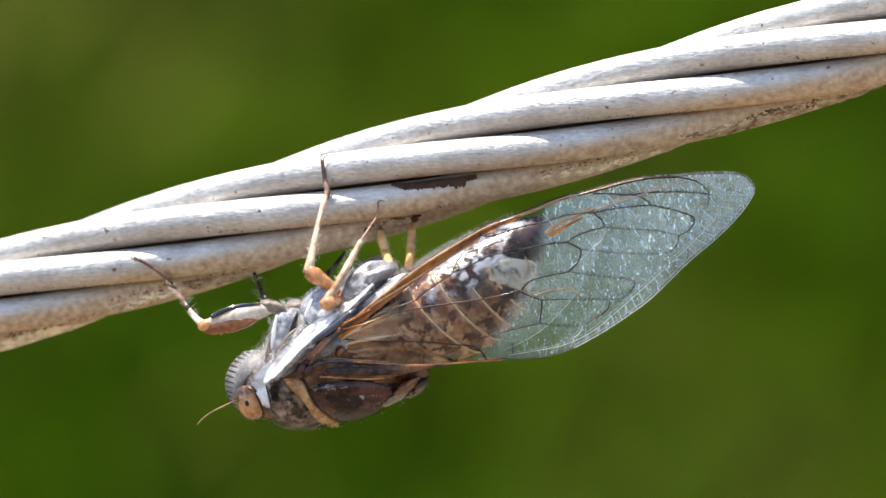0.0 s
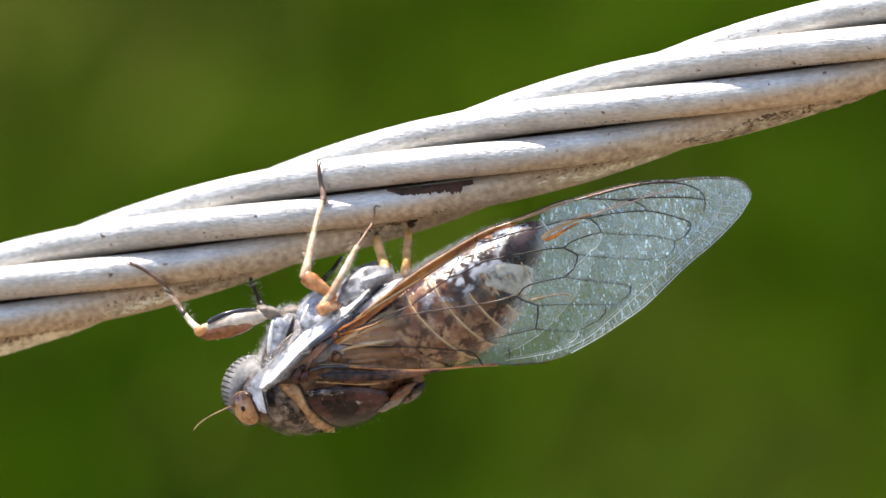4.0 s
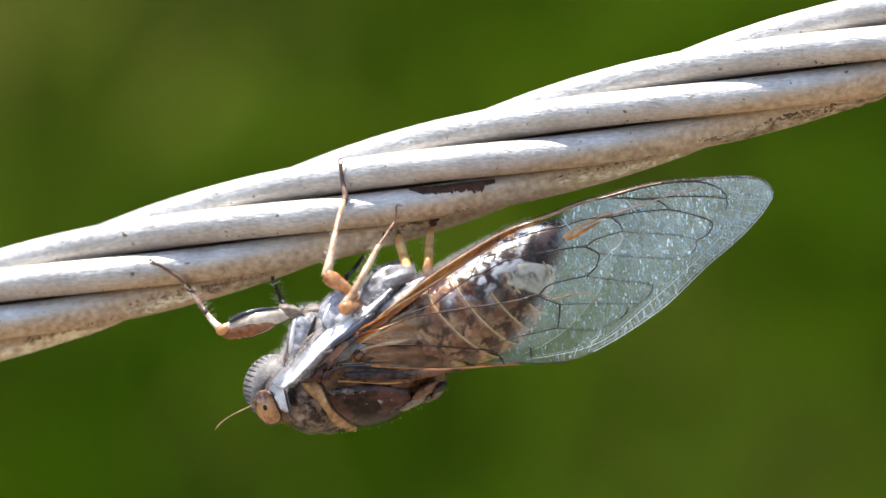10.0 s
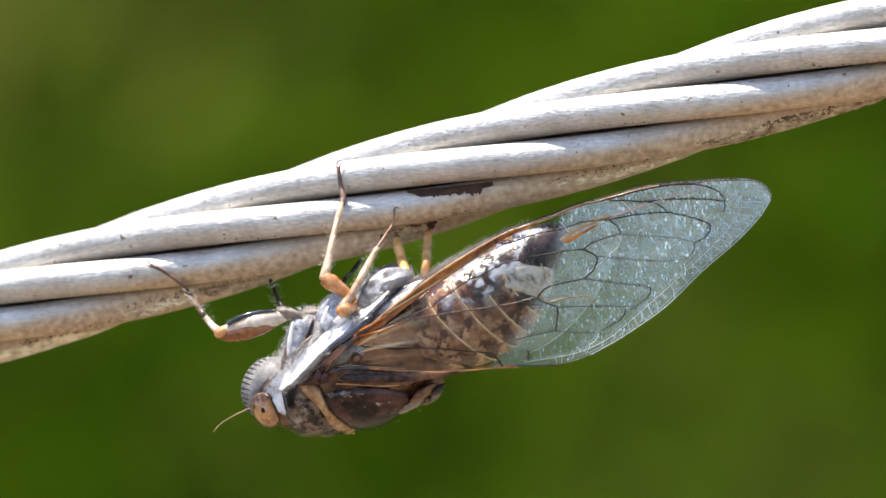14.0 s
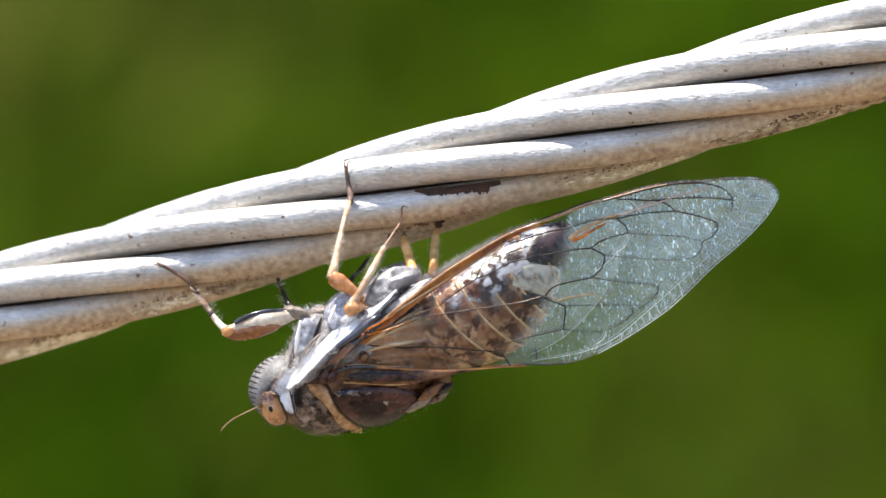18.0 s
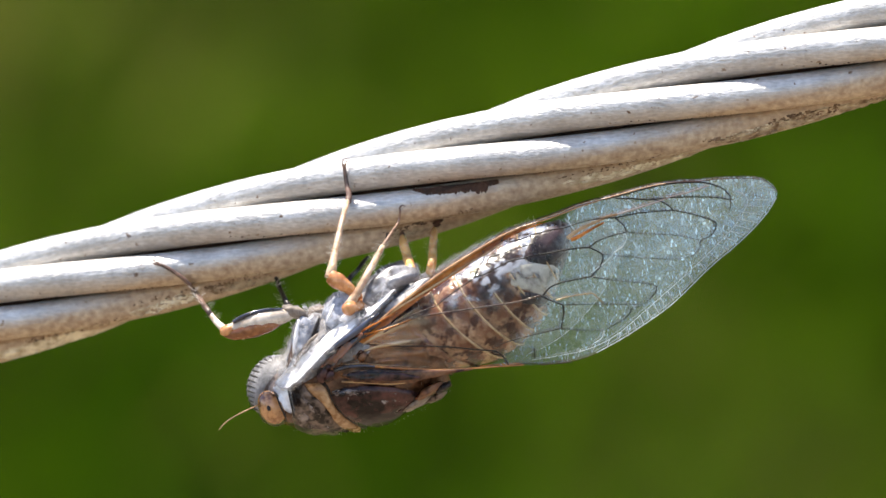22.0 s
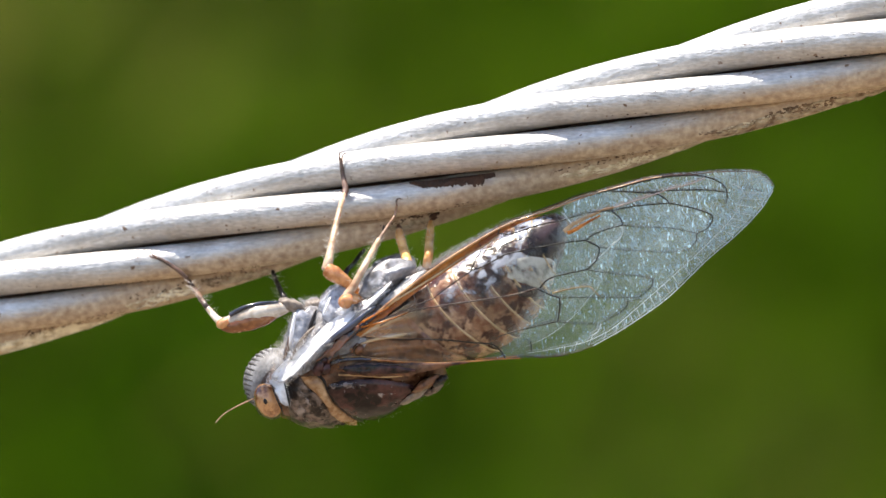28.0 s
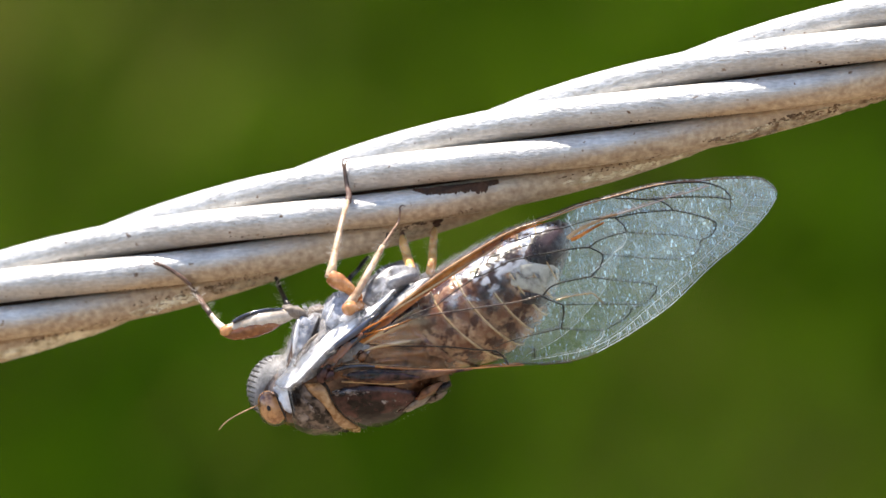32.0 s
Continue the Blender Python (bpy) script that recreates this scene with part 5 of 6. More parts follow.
    part("tip_patch", skin(ABDOMEN, [(3.96, 1.17), (4.99, 1.66), (5.88, 1.81), (6.51, 1.52)], [(3.40, -0.32), (4.28, -0.71), (5.17, -0.81), (5.95, -0.50)], 1.015, 18, 10, 0.06, 7.0), TIP, root, "plum-black patch on the tip")
    part("tip_patch", skin(ABDOMEN, [(3.40, -2.37), (4.28, -2.44), (5.17, -2.65)], [(3.61, -3.08), (4.39, -3.22), (5.17, -3.15)], 1.015, 12, 6, 0.06, 8.0), TIP, root, "plum-black patch on the tip")

    # head
    bm = bmesh.new()
    blob(bm, V(-11.54, -8.81, YC), (0.35, 0.9), 2.05, 1.45, 3.3, 0.05)
    head = part("head", bm, GRANULAR, root, "broad brown head")
    fc, fl = V(-11.90, -8.28, YC), Vector((0.34, 0, 0.94)).normalized()
    fn = Vector((-fl.z, 0, fl.x))
    bm = bmesh.new()
    blob(bm, fc, (fl.x, fl.z), 2.02, 1.72, 2.4, 0.03)
    face = part("face", bm, FACE, head, "swollen grey face with dark cross ridges")
    for i in range(13):
        q = radians(-64 + 9.8 * i)
        bm = bmesh.new()
        pts = []
        for j in range(17):
            e = radians(-52 + 6.5 * j)
            pts.append(fc + fl * math.sin(q) * 1.955 + (fn * math.cos(e) * 1.665 - Vector((0, math.sin(e) * 2.325, 0))) * math.cos(q))
        tube(bm, pts, [0.02 + 0.09 * math.sin(math.pi * j / 16) ** 0.5 for j in range(17)], sides=6, per=1)
        part("ridge", bm, RIDGE, face)
    for sgn in (1, -1):
        c = V(-12.11, -9.63, YC - sgn * 2.95)
        bm = bmesh.new()
        blob(bm, c, (-0.45, 0.9), 1.14, 0.80, 0.82)
        e = part("eye", bm, EYE_TAN, head, "tan compound eye")
        bm = bmesh.new()
        blob(bm, c + Vector((-0.17, -sgn * 0.80, -0.05)), (-0.3, 0.9), 0.19, 0.13, 0.07, fine=2)
        part("pupil", bm, BLACK, e)
        bm = bmesh.new()
        plate(bm, [V(-12.04, -8.42, YC - sgn * 3.20), V(-11.61, -8.04, YC - sgn * 3.50), V(-11.12, -8.04, YC - sgn * 3.90), V(-10.97, -8.81, YC - sgn * 4.25), V(-10.83, -9.59, YC - sgn * 4.25), V(-10.87, -9.95, YC - sgn * 4.10), V(-11.19, -9.88, YC - sgn * 4.05), V(-11.47, -9.45, YC - sgn * 4.00), V(-11.75, -8.81, YC - sgn * 3.80)], 0.4, 0.08, True)
        part("eye_rim", bm, SUNLIT_EDGE, e, "white rim behind the eye")
        bm = bmesh.new()
        tube(bm, [V(-11.93, -8.57, YC - sgn * 3.80), V(-11.72, -9.10, YC - sgn * 4.05), V(-11.50, -9.63, YC - sgn * 4.10), V(-11.26, -10.16, YC - sgn * 4.00), V(-11.15, -10.51, YC - sgn * 3.80)], [0.02, 0.05, 0.06, 0.055, 0.02], sides=8, per=5)
        tube(bm, [V(-11.19, -8.04, YC - sgn * 4.00), V(-11.01, -8.81, YC - sgn * 4.35), V(-10.83, -9.59, YC - sgn * 4.40), V(-10.69, -10.23, YC - sgn * 4.20)], [0.03, 0.05, 0.06, 0.03], sides=8, per=5)
        part("eye_seam", bm, BLACK, e)
        bm = bmesh.new()
        tube(bm, [V(-12.74, -9.38, YC - sgn * 1.40), V(-13.52, -9.73, YC - sgn * 1.50), V(-14.19, -10.05, YC - sgn * 1.60), V(-14.80, -10.41, YC - sgn * 1.70), V(-15.19, -10.76, YC - sgn * 1.75), V(-15.40, -11.04, YC - sgn * 1.75)], [0.06, 0.04, 0.03, 0.03, 0.022, 0.008], sides=8, per=5)
        part("antenna", bm, RIM, head, "thin straw-coloured feeler")

    # wing roots
    bm = bmesh.new()
    blob(bm, near(-8.92, -7.58, 5.15), (0.3, 0.9), 0.52, 0.36, 0.35, 0.3, 2.0)
    blob(bm, near(-8.46, -7.65, 5.25), (0.5, 0.8), 0.38, 0.26, 0.3, 0.3, 5.0)
    blob(bm, near(-8.60, -7.12, 5.25), (0.8, 0.5), 0.26, 0.18, 0.2, 0.3, 8.0)
    part("wing_joint", bm, BACK, root, "dark glossy wing joint")
    bm = bmesh.new()
    blob(bm, near(-6.41, -6.41, 4.75), (0.6, 0.8), 0.34, 0.24, 0.2, 0.4, 7.0)
    part("wing_joint", bm, CORE, root)
    bm = bmesh.new()
    plate(bm, [near(-9.20, -7.26, 5.0), near(-8.21, -6.16, 5.25), near(-6.87, -5.03, 5.25), near(-6.44, -5.13, 5.2), near(-7.43, -6.19, 5.2), near(-8.28, -7.19, 5.1), near(-8.85, -7.68, 4.9)], 0.3, 0.2)
    part("wing_joint", bm, JOINT, root, "glossy red-brown wing hinge")
    for sgn in (1, -1):
        bm = bmesh.new()
        tube(bm, [near(-8.53, -6.12, sgn * 5.3), near(-7.93, -5.66, sgn * 5.5), near(-7.15, -5.10, sgn * 5.55), near(-6.37, -4.50, sgn * 5.5), near(-5.77, -4.00, sgn * 5.35), near(-5.38, -3.75, sgn * 5.2)], [0.08, 0.18, 0.22, 0.2, 0.15, 0.07], sides=12, per=6, rough=0.15)
        part("wing_shoulder", bm, BLUE_BLACK, root, "glossy blue-black wing shoulder")
    wing(False, root)
    wing(True, root)
    hind_wing(1, root)
    hind_wing(-1, root)
    bm = bmesh.new()
    plate(bm, [near(x, z, 4.72) for x, z in [(-7.86, -7.61), (-6.51, -7.26), (-4.39, -7.19), (-1.91, -7.26), (0.57, -7.22), (-0.92, -7.50), (-3.33, -8.07), (-5.10, -8.11), (-6.87, -8.00)]], 0.1, 0.06)
    part("wing_fold", bm, CORE, root, "dark folded hind lobe of the wing")
    bm = bmesh.new()
    plate(bm, [near(-7.58, -7.68, 5.05), near(-6.94, -7.40, 5.05), near(-5.45, -7.36, 5.0), near(-3.96, -7.47, 4.95), near(-2.83, -7.75, 4.9), near(-3.96, -7.93, 4.95), near(-5.45, -7.96, 5.0), near(-6.94, -7.93, 5.05)], 0.1, 0.08)
    part("wing_fold", bm, BACK, root, "glossy dark fold of the wing")
    # side plates of the breast, turned up to the light and whitened as if sunlit
    for sgn in (1, -1):
        bm = bmesh.new()
        plate(bm, [near(-12.04, -8.18, sgn * 3.3), near(-11.33, -7.40, sgn * 3.8), near(-9.91, -6.19, sgn * 4.2), near(-8.53, -4.92, sgn * 4.3), near(-7.29, -4.00, sgn * 4.3), near(-6.51, -3.96, sgn * 4.7),
                   near(-7.01, -4.64, sgn * 5.3), near(-8.39, -5.85, sgn * 5.75), near(-9.56, -7.00, sgn * 5.85), near(-10.44, -7.93, sgn * 5.6), near(-11.30, -8.50, sgn * 4.6)], 0.4, 0.1, True)
        part("side_plate", bm, SUNLIT_EDGE, root, "waxy side plate, whitened as if sunlit")
        bm = bmesh.new()
        plate(bm, [near(-6.44, -4.11, sgn * 4.5), near(-5.95, -3.43, sgn * 4.3), near(-5.24, -2.80, sgn * 4.2), near(-4.32, -2.09, sgn * 4.1), near(-4.60, -2.51, sgn * 4.5), near(-5.31, -3.22, sgn * 4.8), near(-5.95, -3.82, sgn * 4.8)], 0.3, 0.06, True)
        part("side_plate", bm, SUNLIT_EDGE, root, "waxy side plate, whitened as if sunlit")

    # belly plates and leg bases
    for nm, mat, x, z, d, al, ra, rc, rd in (
            ("coxa", DOWN_BROWN, -10.69, -3.65, 3.0, (0.9, -0.25), 0.85, 0.42, 0.6),
            ("coxa", GREY_DOWN, -9.63, -4.42, 2.2, (0.6, 0.8), 0.9, 0.6, 0.9),
            ("coxa", DOWN_BROWN, -9.27, -3.72, 1.4, (0.9, 0.3), 0.7, 0.55, 0.9),
            ("coxa", COXA, -8.07, -3.50, 2.4, (0.7, 0.7), 1.1, 0.7, 0.9),
            ("belly_plate", GREY_DOWN, -4.92, -2.30, 2.2, (0.75, 0.6), 1.5, 0.7, 1.1),
            ("belly_plate", GREY_DOWN, -4.11, -1.59, 1.0, (0.9, 0.4), 1.2, 0.5, 1.2)):
        bm = bmesh.new()
        blob(bm, near(x, z, d), al, ra, rc, rd, 0.25, x)
        part(nm, bm, mat, root)
    for sgn in (1, -1):
        for nm, mat, dome, ring in (
                ("coxa", COXA, 0.4, [near(-10.27, -3.79, 3.3 * sgn), near(-9.56, -4.28, 3.5 * sgn), near(-9.81, -5.63, 3.8 * sgn), near(-10.16, -6.51, 3.8 * sgn), near(-10.69, -7.12, 3.5 * sgn), near(-11.12, -6.83, 3.2 * sgn), near(-10.97, -5.98, 3.3 * sgn), near(-10.62, -4.64, 3.2 * sgn)]),
                ("coxa", COXA, 0.35, [near(-8.88, -3.93, 3.6 * sgn), near(-8.28, -2.87, 3.2 * sgn), near(-7.29, -2.37, 3.2 * sgn), near(-6.80, -3.08, 3.9 * sgn), near(-7.15, -3.93, 4.3 * sgn), near(-8.07, -4.71, 4.3 * sgn), near(-8.71, -4.50, 4.0 * sgn)]),
                ("belly_plate", GREY_DOWN, 0.15, [near(-5.24, -3.68, 4.4 * sgn), near(-4.25, -2.62, 4.0 * sgn), near(-2.90, -1.66, 3.5 * sgn), near(-2.19, -1.52, 3.5 * sgn), near(-3.19, -2.51, 4.2 * sgn), near(-4.46, -3.65, 4.6 * sgn)]),
                ("coxa", SUNLIT_WAX, 0.1, [near(-7.93, -4.07, 4.4 * sgn), near(-7.43, -3.29, 4.2 * sgn), near(-7.15, -3.68, 4.5 * sgn), near(-7.50, -4.28, 4.6 * sgn)]),
                ("belly_plate", GREY_DOWN, 0.45, [near(-6.44, -3.08, 4.0 * sgn), near(-5.88, -1.81, 3.5 * sgn), near(-4.81, -0.96, 3.0 * sgn), near(-3.40, -0.74, 2.8 * sgn), near(-2.83, -1.24, 3.3 * sgn), near(-4.25, -1.95, 3.9 * sgn), near(-5.52, -2.87, 4.3 * sgn)])):
            bm = bmesh.new()
            plate(bm, ring, 0.5, dome)
            part(nm, bm, mat, root)

    # furrows between the plates, dark strokes for their shade, and white strokes painted as highlights
    for sgn in (1, -1):
        for nm, mat, pts, radii in (
                ("furrow_stroke", DOWN_BROWN, [near(-10.69, -7.04, sgn * 4.1), near(-10.27, -6.27, sgn * 4.3), near(-9.73, -5.56, sgn * 4.35), near(-9.20, -4.99, sgn * 4.2)], [0.08, 0.14, 0.14, 0.06]),
                ("furrow_stroke", BLACK, [near(-9.10, -3.93, sgn * 3.8), near(-9.31, -4.57, sgn * 4.0), near(-9.59, -5.20, sgn * 4.05)], [0.05, 0.11, 0.04]),
                ("furrow_stroke", DARK_LEG, [near(-11.12, -7.04, sgn * 3.7), near(-10.90, -6.34, sgn * 3.9), near(-10.80, -5.63, sgn * 3.9)], [0.06, 0.12, 0.05]),
                ("ridge", SUNLIT_WAX, [near(-10.41, -4.11, sgn * 4.1), near(-10.55, -4.92, sgn * 4.25), near(-10.69, -5.77, sgn * 4.2), near(-10.76, -6.27, sgn * 4.0)], [0.05, 0.12, 0.10, 0.04]),
                ("ridge", SUNLIT_WAX, [near(-8.21, -3.15, sgn * 4.3), near(-8.42, -3.72, sgn * 4.6), near(-8.64, -4.21, sgn * 4.7)], [0.05, 0.11, 0.06])):
            bm = bmesh.new()
            tube(bm, pts, radii, sides=10, per=6, rough=0.4)
            part(nm, bm, mat, root)

    # near fore leg
    leg = limb(root, "fore_leg", [
        ("", [near(-10.83, -3.79, 3.0), near(-11.65, -3.96, 3.3), near(-13.06, -4.28, 3.5), near(-14.30, -4.67, 3.3), near(-15.08, -4.81, 3.2)], [0.28, 0.52, 0.66, 0.50, 0.28], CREAM),
        ("stripe", [near(-11.40, -3.43, 3.5), near(-12.53, -3.54, 3.75), near(-13.66, -3.82, 3.8), near(-14.51, -4.28, 3.6)], [0.05, 0.13, 0.15, 0.12], BLUE_BLACK),
        ("underside", [near(-11.26, -4.07, 2.9), near(-12.18, -4.39, 3.45), near(-13.24, -4.67, 3.6), near(-14.30, -4.96, 3.4), near(-15.01, -4.92, 3.2)], [0.18, 0.46, 0.56, 0.44, 0.28], THIGH),
        ("knee", [near(-14.58, -4.60, 3.6), near(-14.94, -4.78, 3.5), near(-15.15, -4.85, 3.2)], [0.22, 0.34, 0.26], ORANGE),
        ("tibia", [near(-15.01, -4.74, 3.2), near(-15.43, -4.39, 2.55), near(-15.79, -3.96, 1.9), V(-16.14, -3.50, -5.5)], [0.27, 0.22, 0.20, 0.15], CREAM),
        ("tibia_end", [near(-15.86, -3.89, 1.8), V(-16.25, -3.33, -5.2), on_cable(-16.92, -2.37, 0.5), on_cable(-17.27, -1.88, 0.3)], [0.17, 0.17, 0.16, 0.12], DARK_LEG),
        ("tarsus", [on_cable(-17.20, -1.98, 0.32), on_cable(-17.66, -1.52, 0.22), on_cable(-18.48, -0.96, 0.16), on_cable(-19.04, -0.67, 0.12)], [0.12, 0.13, 0.12, 0.09], DARK_LEG),
        ("claw", [on_cable(-19.01, -0.71, 0.12), on_cable(-19.33, -0.50, 0.14), on_cable(-19.47, -0.32, 0.1), on_cable(-19.29, -0.21, 0.03)], [0.07, 0.055, 0.04, 0.015], DARK_LEG),
        ("claw", [on_cable(-19.01, -0.71, 0.12), on_cable(-19.40, -0.64, 0.16), on_cable(-19.54, -0.50, 0.12), on_cable(-19.50, -0.32, 0.04)], [0.07, 0.05, 0.035, 0.015], DARK_LEG)],
        "orange fore leg with a blue-black stripe")
    # near middle leg
    limb(root, "middle_leg", [
        ("", [near(-6.58, -2.80, 3.3), near(-7.22, -2.19, 3.6), near(-7.93, -1.73, 3.8), near(-8.42, -1.38, 3.7)], [0.30, 0.38, 0.52, 0.44], ORANGE),
        ("tibia", [near(-8.42, -1.45, 3.7), near(-8.25, -0.50, 3.4), V(-7.96, 0.92, -6.2), V(-7.68, 2.16, -5.1), on_cable(-7.33, 3.36, 0.3)], [0.36, 0.25, 0.19, 0.17, 0.15], PALE),
        ("tarsus", [on_cable(-7.33, 3.22, 0.34), on_cable(-7.26, 3.65, 0.26), on_cable(-7.40, 4.35, 0.22), on_cable(-7.50, 5.06, 0.16), on_cable(-7.54, 5.35, 0.14)], [0.2, 0.19, 0.15, 0.12, 0.10], DARK_LEG),
        ("claw", [on_cable(-7.54, 5.20, 0.16), on_cable(-7.65, 5.66, 0.2), on_cable(-7.58, 5.91, 0.16), on_cable(-7.29, 5.98, 0.04)], [0.08, 0.06, 0.04, 0.015], DARK_LEG),
        ("claw", [on_cable(-7.50, 5.20, 0.16), on_cable(-7.47, 5.63, 0.24), on_cable(-7.36, 5.84, 0.2), on_cable(-7.15, 5.88, 0.04)], [0.08, 0.06, 0.04, 0.015], DARK_LEG)],
        "orange and straw-coloured middle leg")
    # near hind leg
    limb(root, "hind_leg", [
        ("", [near(-6.30, -3.15, 3.6), near(-6.80, -3.26, 4.2), near(-7.33, -3.40, 4.5)], [0.30, 0.36, 0.40], ORANGE),
        ("tibia", [near(-7.33, -3.36, 4.5), near(-6.65, -2.27, 4.2), near(-5.88, -0.85, 3.6), V(-5.17, 0.46, -5.8)], [0.34, 0.23, 0.2, 0.16], PALE),
        ("knee", [near(-6.94, -3.29, 4.5), near(-7.29, -3.40, 4.75), near(-7.54, -3.43, 4.6)], [0.36, 0.46, 0.3], ORANGE),
        ("tarsus", [V(-5.17, 0.46, -5.4), V(-4.64, 1.27, -4.4), on_cable(-4.18, 1.98, 0.2), on_cable(-4.04, 2.65, 0.14)], [0.12, 0.085, 0.08, 0.06], RUSSET),
        ("claw", [on_cable(-4.04, 2.58, 0.14), on_cable(-4.07, 2.90, 0.14), on_cable(-3.93, 3.04, 0.08), on_cable(-3.68, 2.97, 0.02)], [0.06, 0.05, 0.035, 0.015], DARK_LEG),
        ("spur", [V(-4.92, 0.88, -4.5), V(-4.88, 1.17, -4.6), V(-4.88, 1.38, -4.6)], [0.08, 0.06, 0.015], BLACK)],
        "straw-coloured hind leg with an orange knee")
    # far legs
    limb(root, "hind_leg", [
        ("", [near(-3.33, -1.38, 0.5), near(-3.40, -0.88, 0.2), V(-3.58, -0.25, -2.6), V(-3.82, 0.60, -2.2), V(-3.89, 1.03, -1.6)], [0.34, 0.33, 0.3, 0.3, 0.22], BACKLIT),
        ("tarsus", [V(-3.89, 0.96, -1.6), V(-3.96, 1.45, -0.8), V(-4.11, 1.73, 0.6)], [0.2, 0.14, 0.1], DARK_LEG)], "orange hind leg of the far side")
    limb(root, "hind_leg", [
        ("", [near(-2.19, -1.20, -0.5), near(-2.05, -0.50, -0.3), V(-2.02, 0.21, -2.4), V(-1.95, 1.10, -1.8), V(-1.91, 1.59, -0.8)], [0.28, 0.28, 0.27, 0.24, 0.16], BACKLIT),
        ("tarsus", [V(-1.91, 1.52, -0.9), V(-1.84, 1.95, 0.6), V(-1.77, 2.30, 2.4)], [0.15, 0.12, 0.08], DARK_LEG)], "orange hind leg of the far side")
    limb(root, "fore_leg", [
        ("", [near(-10.83, -3.68, -1.5), near(-11.26, -2.87, -2.0), V(-11.61, -2.09, -0.5), V(-11.82, -1.52, 0.4)], [0.3, 0.17, 0.14, 0.12], BLACK)], "black fore leg of the far side")
    limb(root, "middle_leg", [
        ("", [near(-7.58, -2.80, -1.5), near(-7.22, -1.56, -2.0), V(-6.80, -1.10, -0.6), V(-6.37, -0.53, 0.3), V(-6.09, -0.18, 1.0)], [0.3, 0.17, 0.14, 0.13, 0.1], BLACK)], "black middle leg of the far side")

    # fine hairs
    bm = bmesh.new()

    def hair(p, d, ln, r=0.014):
        q = p + d.normalized() * ln
        bend = Vector((rnd.uniform(-1, 1), rnd.uniform(-1, 1), rnd.uniform(-1, 1))) * ln * 0.12
        tube(bm, [p, (p + q) / 2 + bend, q], [r, r * 0.7, r * 0.25], sides=3, per=1)

    for i in range(340):
        t, a = rnd.random(), rnd.choice((rnd.uniform(-40, 75), rnd.uniform(-40, 60)))
        p = THORAX.at(t, a, 1.0)
        d = p - THORAX.at(t, 0, 0.0) + Vector((rnd.uniform(-2, 0.5), rnd.uniform(-1, 1), rnd.uniform(-1, 2)))
        hair(p, d, rnd.uniform(0.3, 0.8))
    # white down on the side plates and leg bases
    for x0, z0, x1, z1, d0, d1, wide, n in ((-11.65, -8.04, -6.51, -4.07, 4.3, 4.9, 0.75, 520), (-10.97, -7.58, -9.88, -3.93, 4.3, 4.2, 0.6, 110), (-8.64, -4.42, -7.01, -2.62, 4.0, 3.8, 0.7, 90),
                                            (-6.30, -3.15, -2.97, -0.96, 4.1, 3.2, 0.6, 160), (-11.89, -7.04, -10.76, -5.84, 2.6, 3.2, 0.5, 60)):
        for i in range(n):
            q = rnd.random()
            p = near(x0 + (x1 - x0) * q + rnd.uniform(-wide, wide), z0 + (z1 - z0) * q + rnd.uniform(-wide, wide), d0 + (d1 - d0) * q + rnd.uniform(-0.3, 0.1))
            hair(p, Vector((rnd.uniform(-1.5, 0.5), rnd.uniform(-1.2, 0.2), rnd.uniform(-0.6, 1.2))), rnd.uniform(0.15, 0.42), 0.008)
    for i in range(380):
        t, a = rnd.uniform(0, 0.75), rnd.uniform(20, 84)
        p = THORAX.at(t, a, 1.0)
        hair(p, p - THORAX.at(t, 0, 0.0) + Vector((rnd.uniform(-2, 2), rnd.uniform(-2, 1), rnd.uniform(-2, 2))), rnd.uniform(0.12, 0.35), 0.010)
    for i in range(900):
        t, a = rnd.uniform(0, 0.7), rnd.uniform(-40, 40)
        p = ABDOMEN.at(t, a, 1.0)
        hair(p, p - ABDOMEN.at(t, 0, 0.0) + Vector((rnd.uniform(-1.5, 1.5), rnd.uniform(-1, 1), 1)), rnd.uniform(0.25, 0.65), 0.008)
    for i in range(220):
        t, a = rnd.uniform(0.05, 1), rnd.uniform(120, 225)
        p = THORAX.at(t, a, 1.03)
        hair(p, p - THORAX.at(t, 0, 0.0) + Vector((rnd.uniform(0, 3), rnd.uniform(-1, 1), 0)), rnd.uniform(0.08, 0.24), 0.005)
    for x0, z0, x1, z1, y, n in ((-3.82, 0.60, -3.40, -0.88, -2.4, 22), (-1.95, 1.10, -2.05, -0.50, -2.2, 22), (-7.75, 1.81, -8.35, -1.03, -5.6, 26),
                                 (-5.10, 0.57, -6.51, -2.09, -6.0, 26), (-14.30, -4.39, -11.12, -3.50, -6.4, 40), (-15.54, -4.21, -16.96, -2.27, -5.0, 22), (-11.82, -1.66, -11.12, -3.50, -1.0, 16)):
        for i in range(2 * n):
            q = rnd.random()
            p = V(x0 + (x1 - x0) * q, z0 + (z1 - z0) * q, y + rnd.uniform(-0.3, 0.3))
            s = rnd.choice((-1, 1))
            hair(p, Vector((s, rnd.uniform(-0.4, 0.4), rnd.uniform(0.1, 1.0))), rnd.uniform(0.35, 0.7), 0.010)
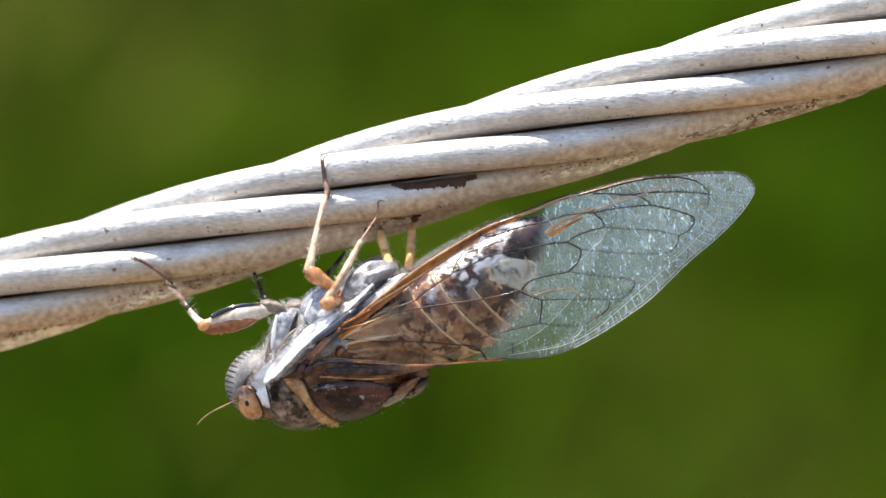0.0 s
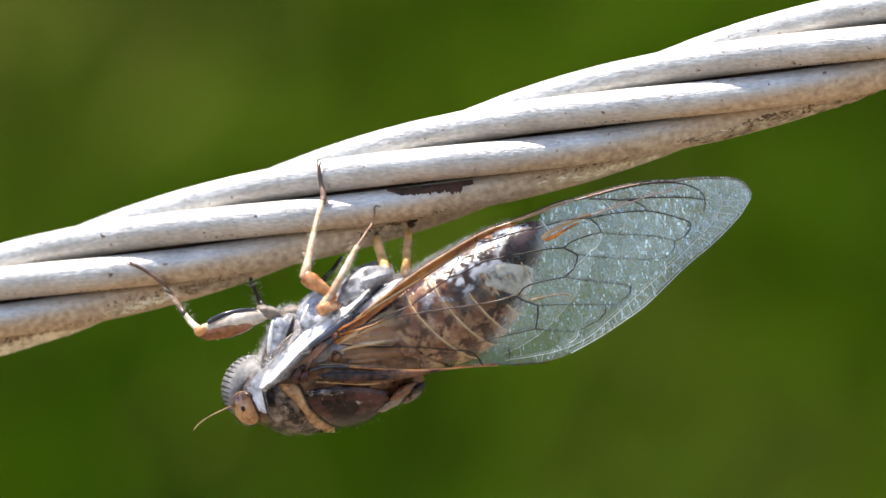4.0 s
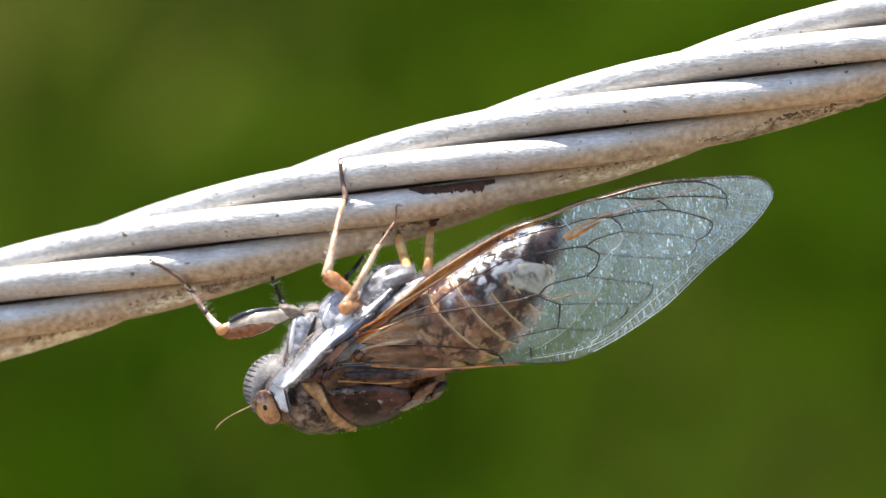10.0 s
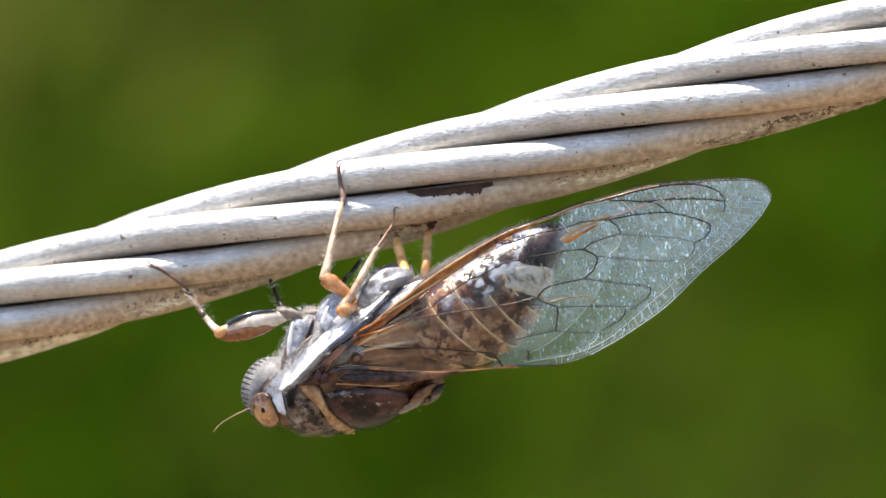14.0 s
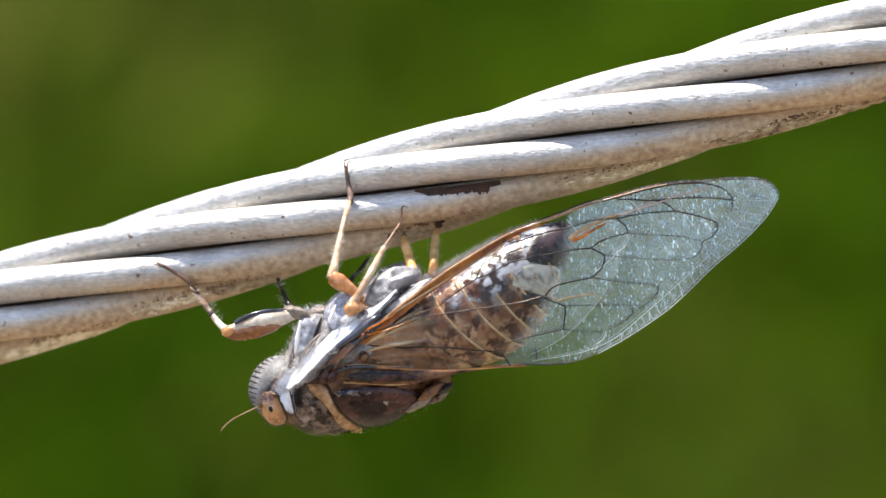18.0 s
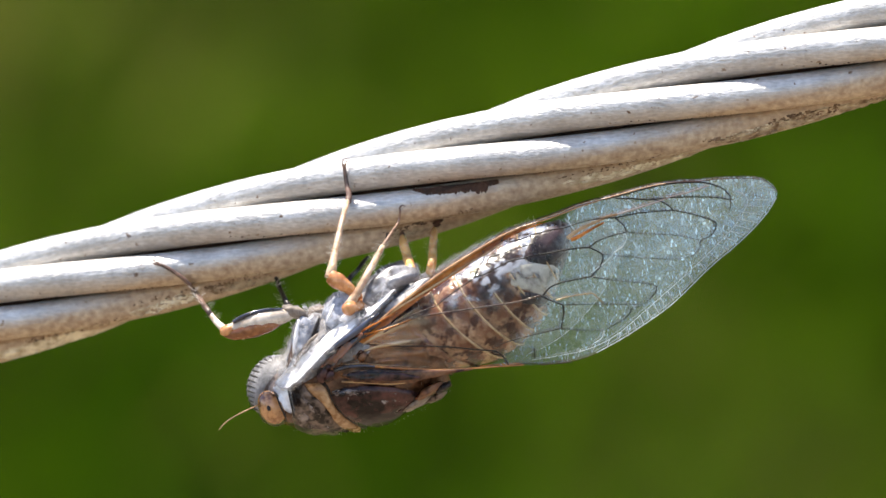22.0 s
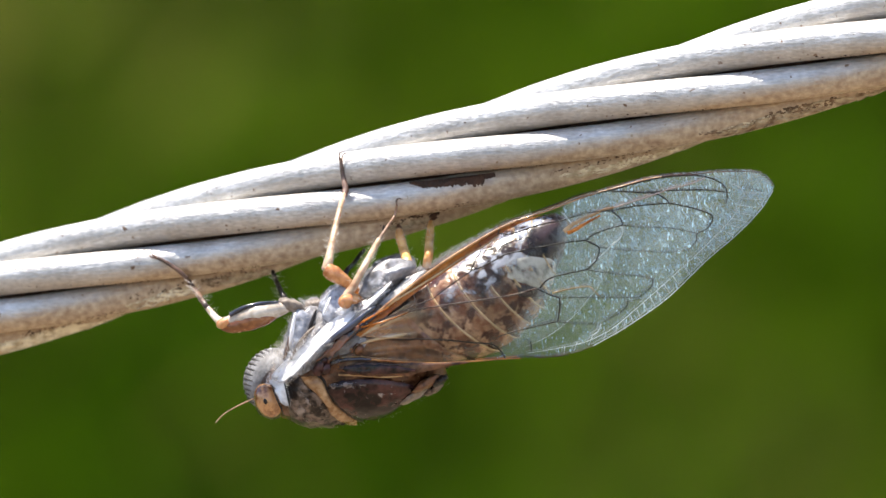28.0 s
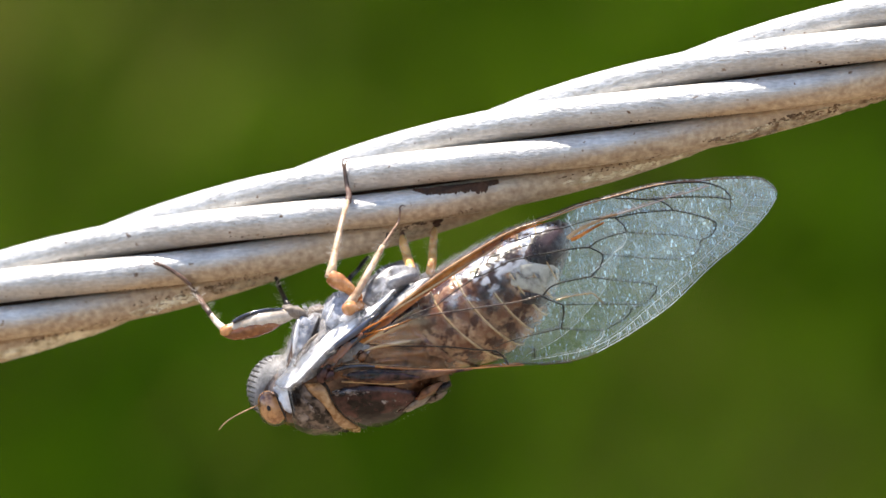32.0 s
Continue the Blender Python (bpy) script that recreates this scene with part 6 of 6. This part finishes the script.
    for x0, z0, x1, z1, y, n in ((-8.46, -1.38, -6.87, -2.44, -7.8, 70), (-7.33, -3.40, -5.10, 0.57, -8.2, 90), (-8.42, -1.45, -7.93, 0.92, -7.4, 60), (-15.01, -4.81, -10.83, -3.79, -7.6, 60)):
        for i in range(n):
            q = rnd.random()
            p = V(x0 + (x1 - x0) * q + rnd.uniform(-0.2, 0.2), z0 + (z1 - z0) * q + rnd.uniform(-0.3, 0.3), y + rnd.uniform(-0.2, 0.5))
            hair(p, Vector((rnd.choice((-1, 1)), rnd.uniform(-0.6, 0.2), rnd.uniform(-0.3, 1.0))), rnd.uniform(0.25, 0.5), 0.008)
    tagged(part("hairs", bm, HAIR, root, "fine pale hairs on body and legs"), kind="stuff")
    # white down; its white also stands in for sunlight where it catches the breast
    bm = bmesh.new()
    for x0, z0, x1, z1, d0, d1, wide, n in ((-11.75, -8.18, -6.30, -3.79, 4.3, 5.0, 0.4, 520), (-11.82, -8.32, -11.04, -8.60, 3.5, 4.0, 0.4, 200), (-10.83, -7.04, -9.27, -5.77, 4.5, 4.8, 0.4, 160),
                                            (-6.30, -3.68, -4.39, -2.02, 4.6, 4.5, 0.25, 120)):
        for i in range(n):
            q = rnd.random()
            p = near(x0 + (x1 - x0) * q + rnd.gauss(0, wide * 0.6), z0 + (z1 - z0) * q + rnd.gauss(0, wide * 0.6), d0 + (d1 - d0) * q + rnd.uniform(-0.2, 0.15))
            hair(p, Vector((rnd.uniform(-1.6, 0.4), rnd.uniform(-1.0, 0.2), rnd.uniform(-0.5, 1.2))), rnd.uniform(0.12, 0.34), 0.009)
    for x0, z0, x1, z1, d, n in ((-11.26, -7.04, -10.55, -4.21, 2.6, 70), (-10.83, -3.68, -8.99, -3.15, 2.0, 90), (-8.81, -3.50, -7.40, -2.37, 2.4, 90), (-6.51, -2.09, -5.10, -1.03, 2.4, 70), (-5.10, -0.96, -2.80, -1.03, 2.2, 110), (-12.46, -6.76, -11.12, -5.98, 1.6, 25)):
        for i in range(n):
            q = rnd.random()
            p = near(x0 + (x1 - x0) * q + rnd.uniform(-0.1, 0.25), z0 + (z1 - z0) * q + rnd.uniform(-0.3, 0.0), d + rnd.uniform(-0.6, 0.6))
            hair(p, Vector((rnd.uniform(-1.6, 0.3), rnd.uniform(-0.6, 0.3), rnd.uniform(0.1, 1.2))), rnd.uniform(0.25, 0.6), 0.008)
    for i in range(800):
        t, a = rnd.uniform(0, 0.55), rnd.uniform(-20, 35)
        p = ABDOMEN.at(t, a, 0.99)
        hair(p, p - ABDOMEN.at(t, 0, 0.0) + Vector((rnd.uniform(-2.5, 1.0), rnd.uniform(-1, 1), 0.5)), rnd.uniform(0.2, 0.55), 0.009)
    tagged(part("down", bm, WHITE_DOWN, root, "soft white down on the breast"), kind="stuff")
    return root


# ---- surroundings ----
def bank_height(x, y):
    """Flat soil under the cable that climbs into a grassy bank behind it."""
    q = min(max((y - 1.8) / 6.0, 0.0), 1.0)
    return 4.2 * q * q * (3 - 2 * q) + 0.02 * noise.noise(Vector((x * 0.4, y * 0.4, 0))) + (0.10 * noise.noise(Vector((x * 0.7, y * 0.7, 4.0))) if y > 1.8 else 0.0)


def ground():
    n = 160
    bm = bmesh.new()
    grid = []
    for i in range(n + 1):
        row = []
        for j in range(n + 1):
            a, b = 2 * i / n - 1, 2 * j / n - 1
            x, y = 6 * a + 1500 * a * abs(a) ** 7, 2.5 + 8 * b + 1500 * b * abs(b) ** 7
            row.append(bm.verts.new((x, y, bank_height(x, y))))
        grid.append(row)
    for i in range(n):
        for j in range(n):
            f = bm.faces.new((grid[i][j], grid[i + 1][j], grid[i + 1][j + 1], grid[i][j + 1]))
            f.smooth = True
    me = bpy.data.meshes.new("ground")
    bm.to_mesh(me)
    bm.free()
    me.materials.append(GROUND)
    tagged(new("ground", me), "brown dry soil rising into a green grassy bank", "ground", kind="structure")


def grass():
    """Blades on the bank's face, joined: nobody could count them."""
    rnd = np.random.RandomState(7)
    x = np.concatenate([rnd.normal(0, 0.85, 42000), rnd.uniform(-7, 7, 60000)])
    y = np.concatenate([rnd.normal(4.1, 0.65, 42000), rnd.uniform(1.5, 8.5, 60000)])
    n = len(x)
    vs, fs, kinds = [], [], []
    for i in range(n):
        p = Vector((x[i], y[i], bank_height(x[i], y[i]) - 0.01))
        a = rnd.uniform(0, 6.283)
        w = Vector((math.cos(a), math.sin(a), 0)) * rnd.uniform(0.004, 0.009)
        h = rnd.uniform(0.05, 0.15)
        lean = Vector((rnd.normal(0, 0.5), rnd.normal(-0.15, 0.5), 1.0)).normalized() * h
        k = len(vs)
        vs += [p - w, p + w, p + lean * 0.6 + w * 0.7, p + lean * 0.6 - w * 0.7, p + lean + Vector((lean.x, lean.y, -0.2 * h)) * 0.4]
        fs += [(k, k + 1, k + 2, k + 3), (k + 3, k + 2, k + 4)]
        dry = 0.05 + 0.95 * math.exp(-((x[i] + 0.228) / 0.085) ** 2 - ((y[i] - 4.02) / 0.08) ** 2) + 0.28 * math.exp(-((x[i] - 0.13) / 0.08) ** 2 - ((y[i] - 3.78) / 0.06) ** 2)
        dry += 0.3 * max(0.0, noise.noise(Vector((x[i] * 3, y[i] * 3, 1.0))) - 0.25)
        # shade put into the colour: two patches take the darker blades
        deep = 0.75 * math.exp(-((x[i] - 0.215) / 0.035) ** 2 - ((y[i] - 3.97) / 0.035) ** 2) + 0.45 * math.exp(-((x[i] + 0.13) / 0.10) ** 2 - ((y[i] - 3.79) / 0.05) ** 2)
        pick = rnd.uniform()
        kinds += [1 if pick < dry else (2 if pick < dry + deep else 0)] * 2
    me = bpy.data.meshes.new("grass")
    me.from_pydata([tuple(v) for v in vs], [], fs)
    me.materials.append(BLADE)
    me.materials.append(DRY_BLADE)
    me.materials.append(SHADE_BLADE)
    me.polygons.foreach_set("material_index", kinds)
    tagged(new("grass", me), "green grass on the bank, far out of focus", "grass", kind="stuff")


cable()
cicada()
ground()
grass()


def motions():
    """Nothing moves on its own: the cicada clings still, only the camera sways."""


motions()
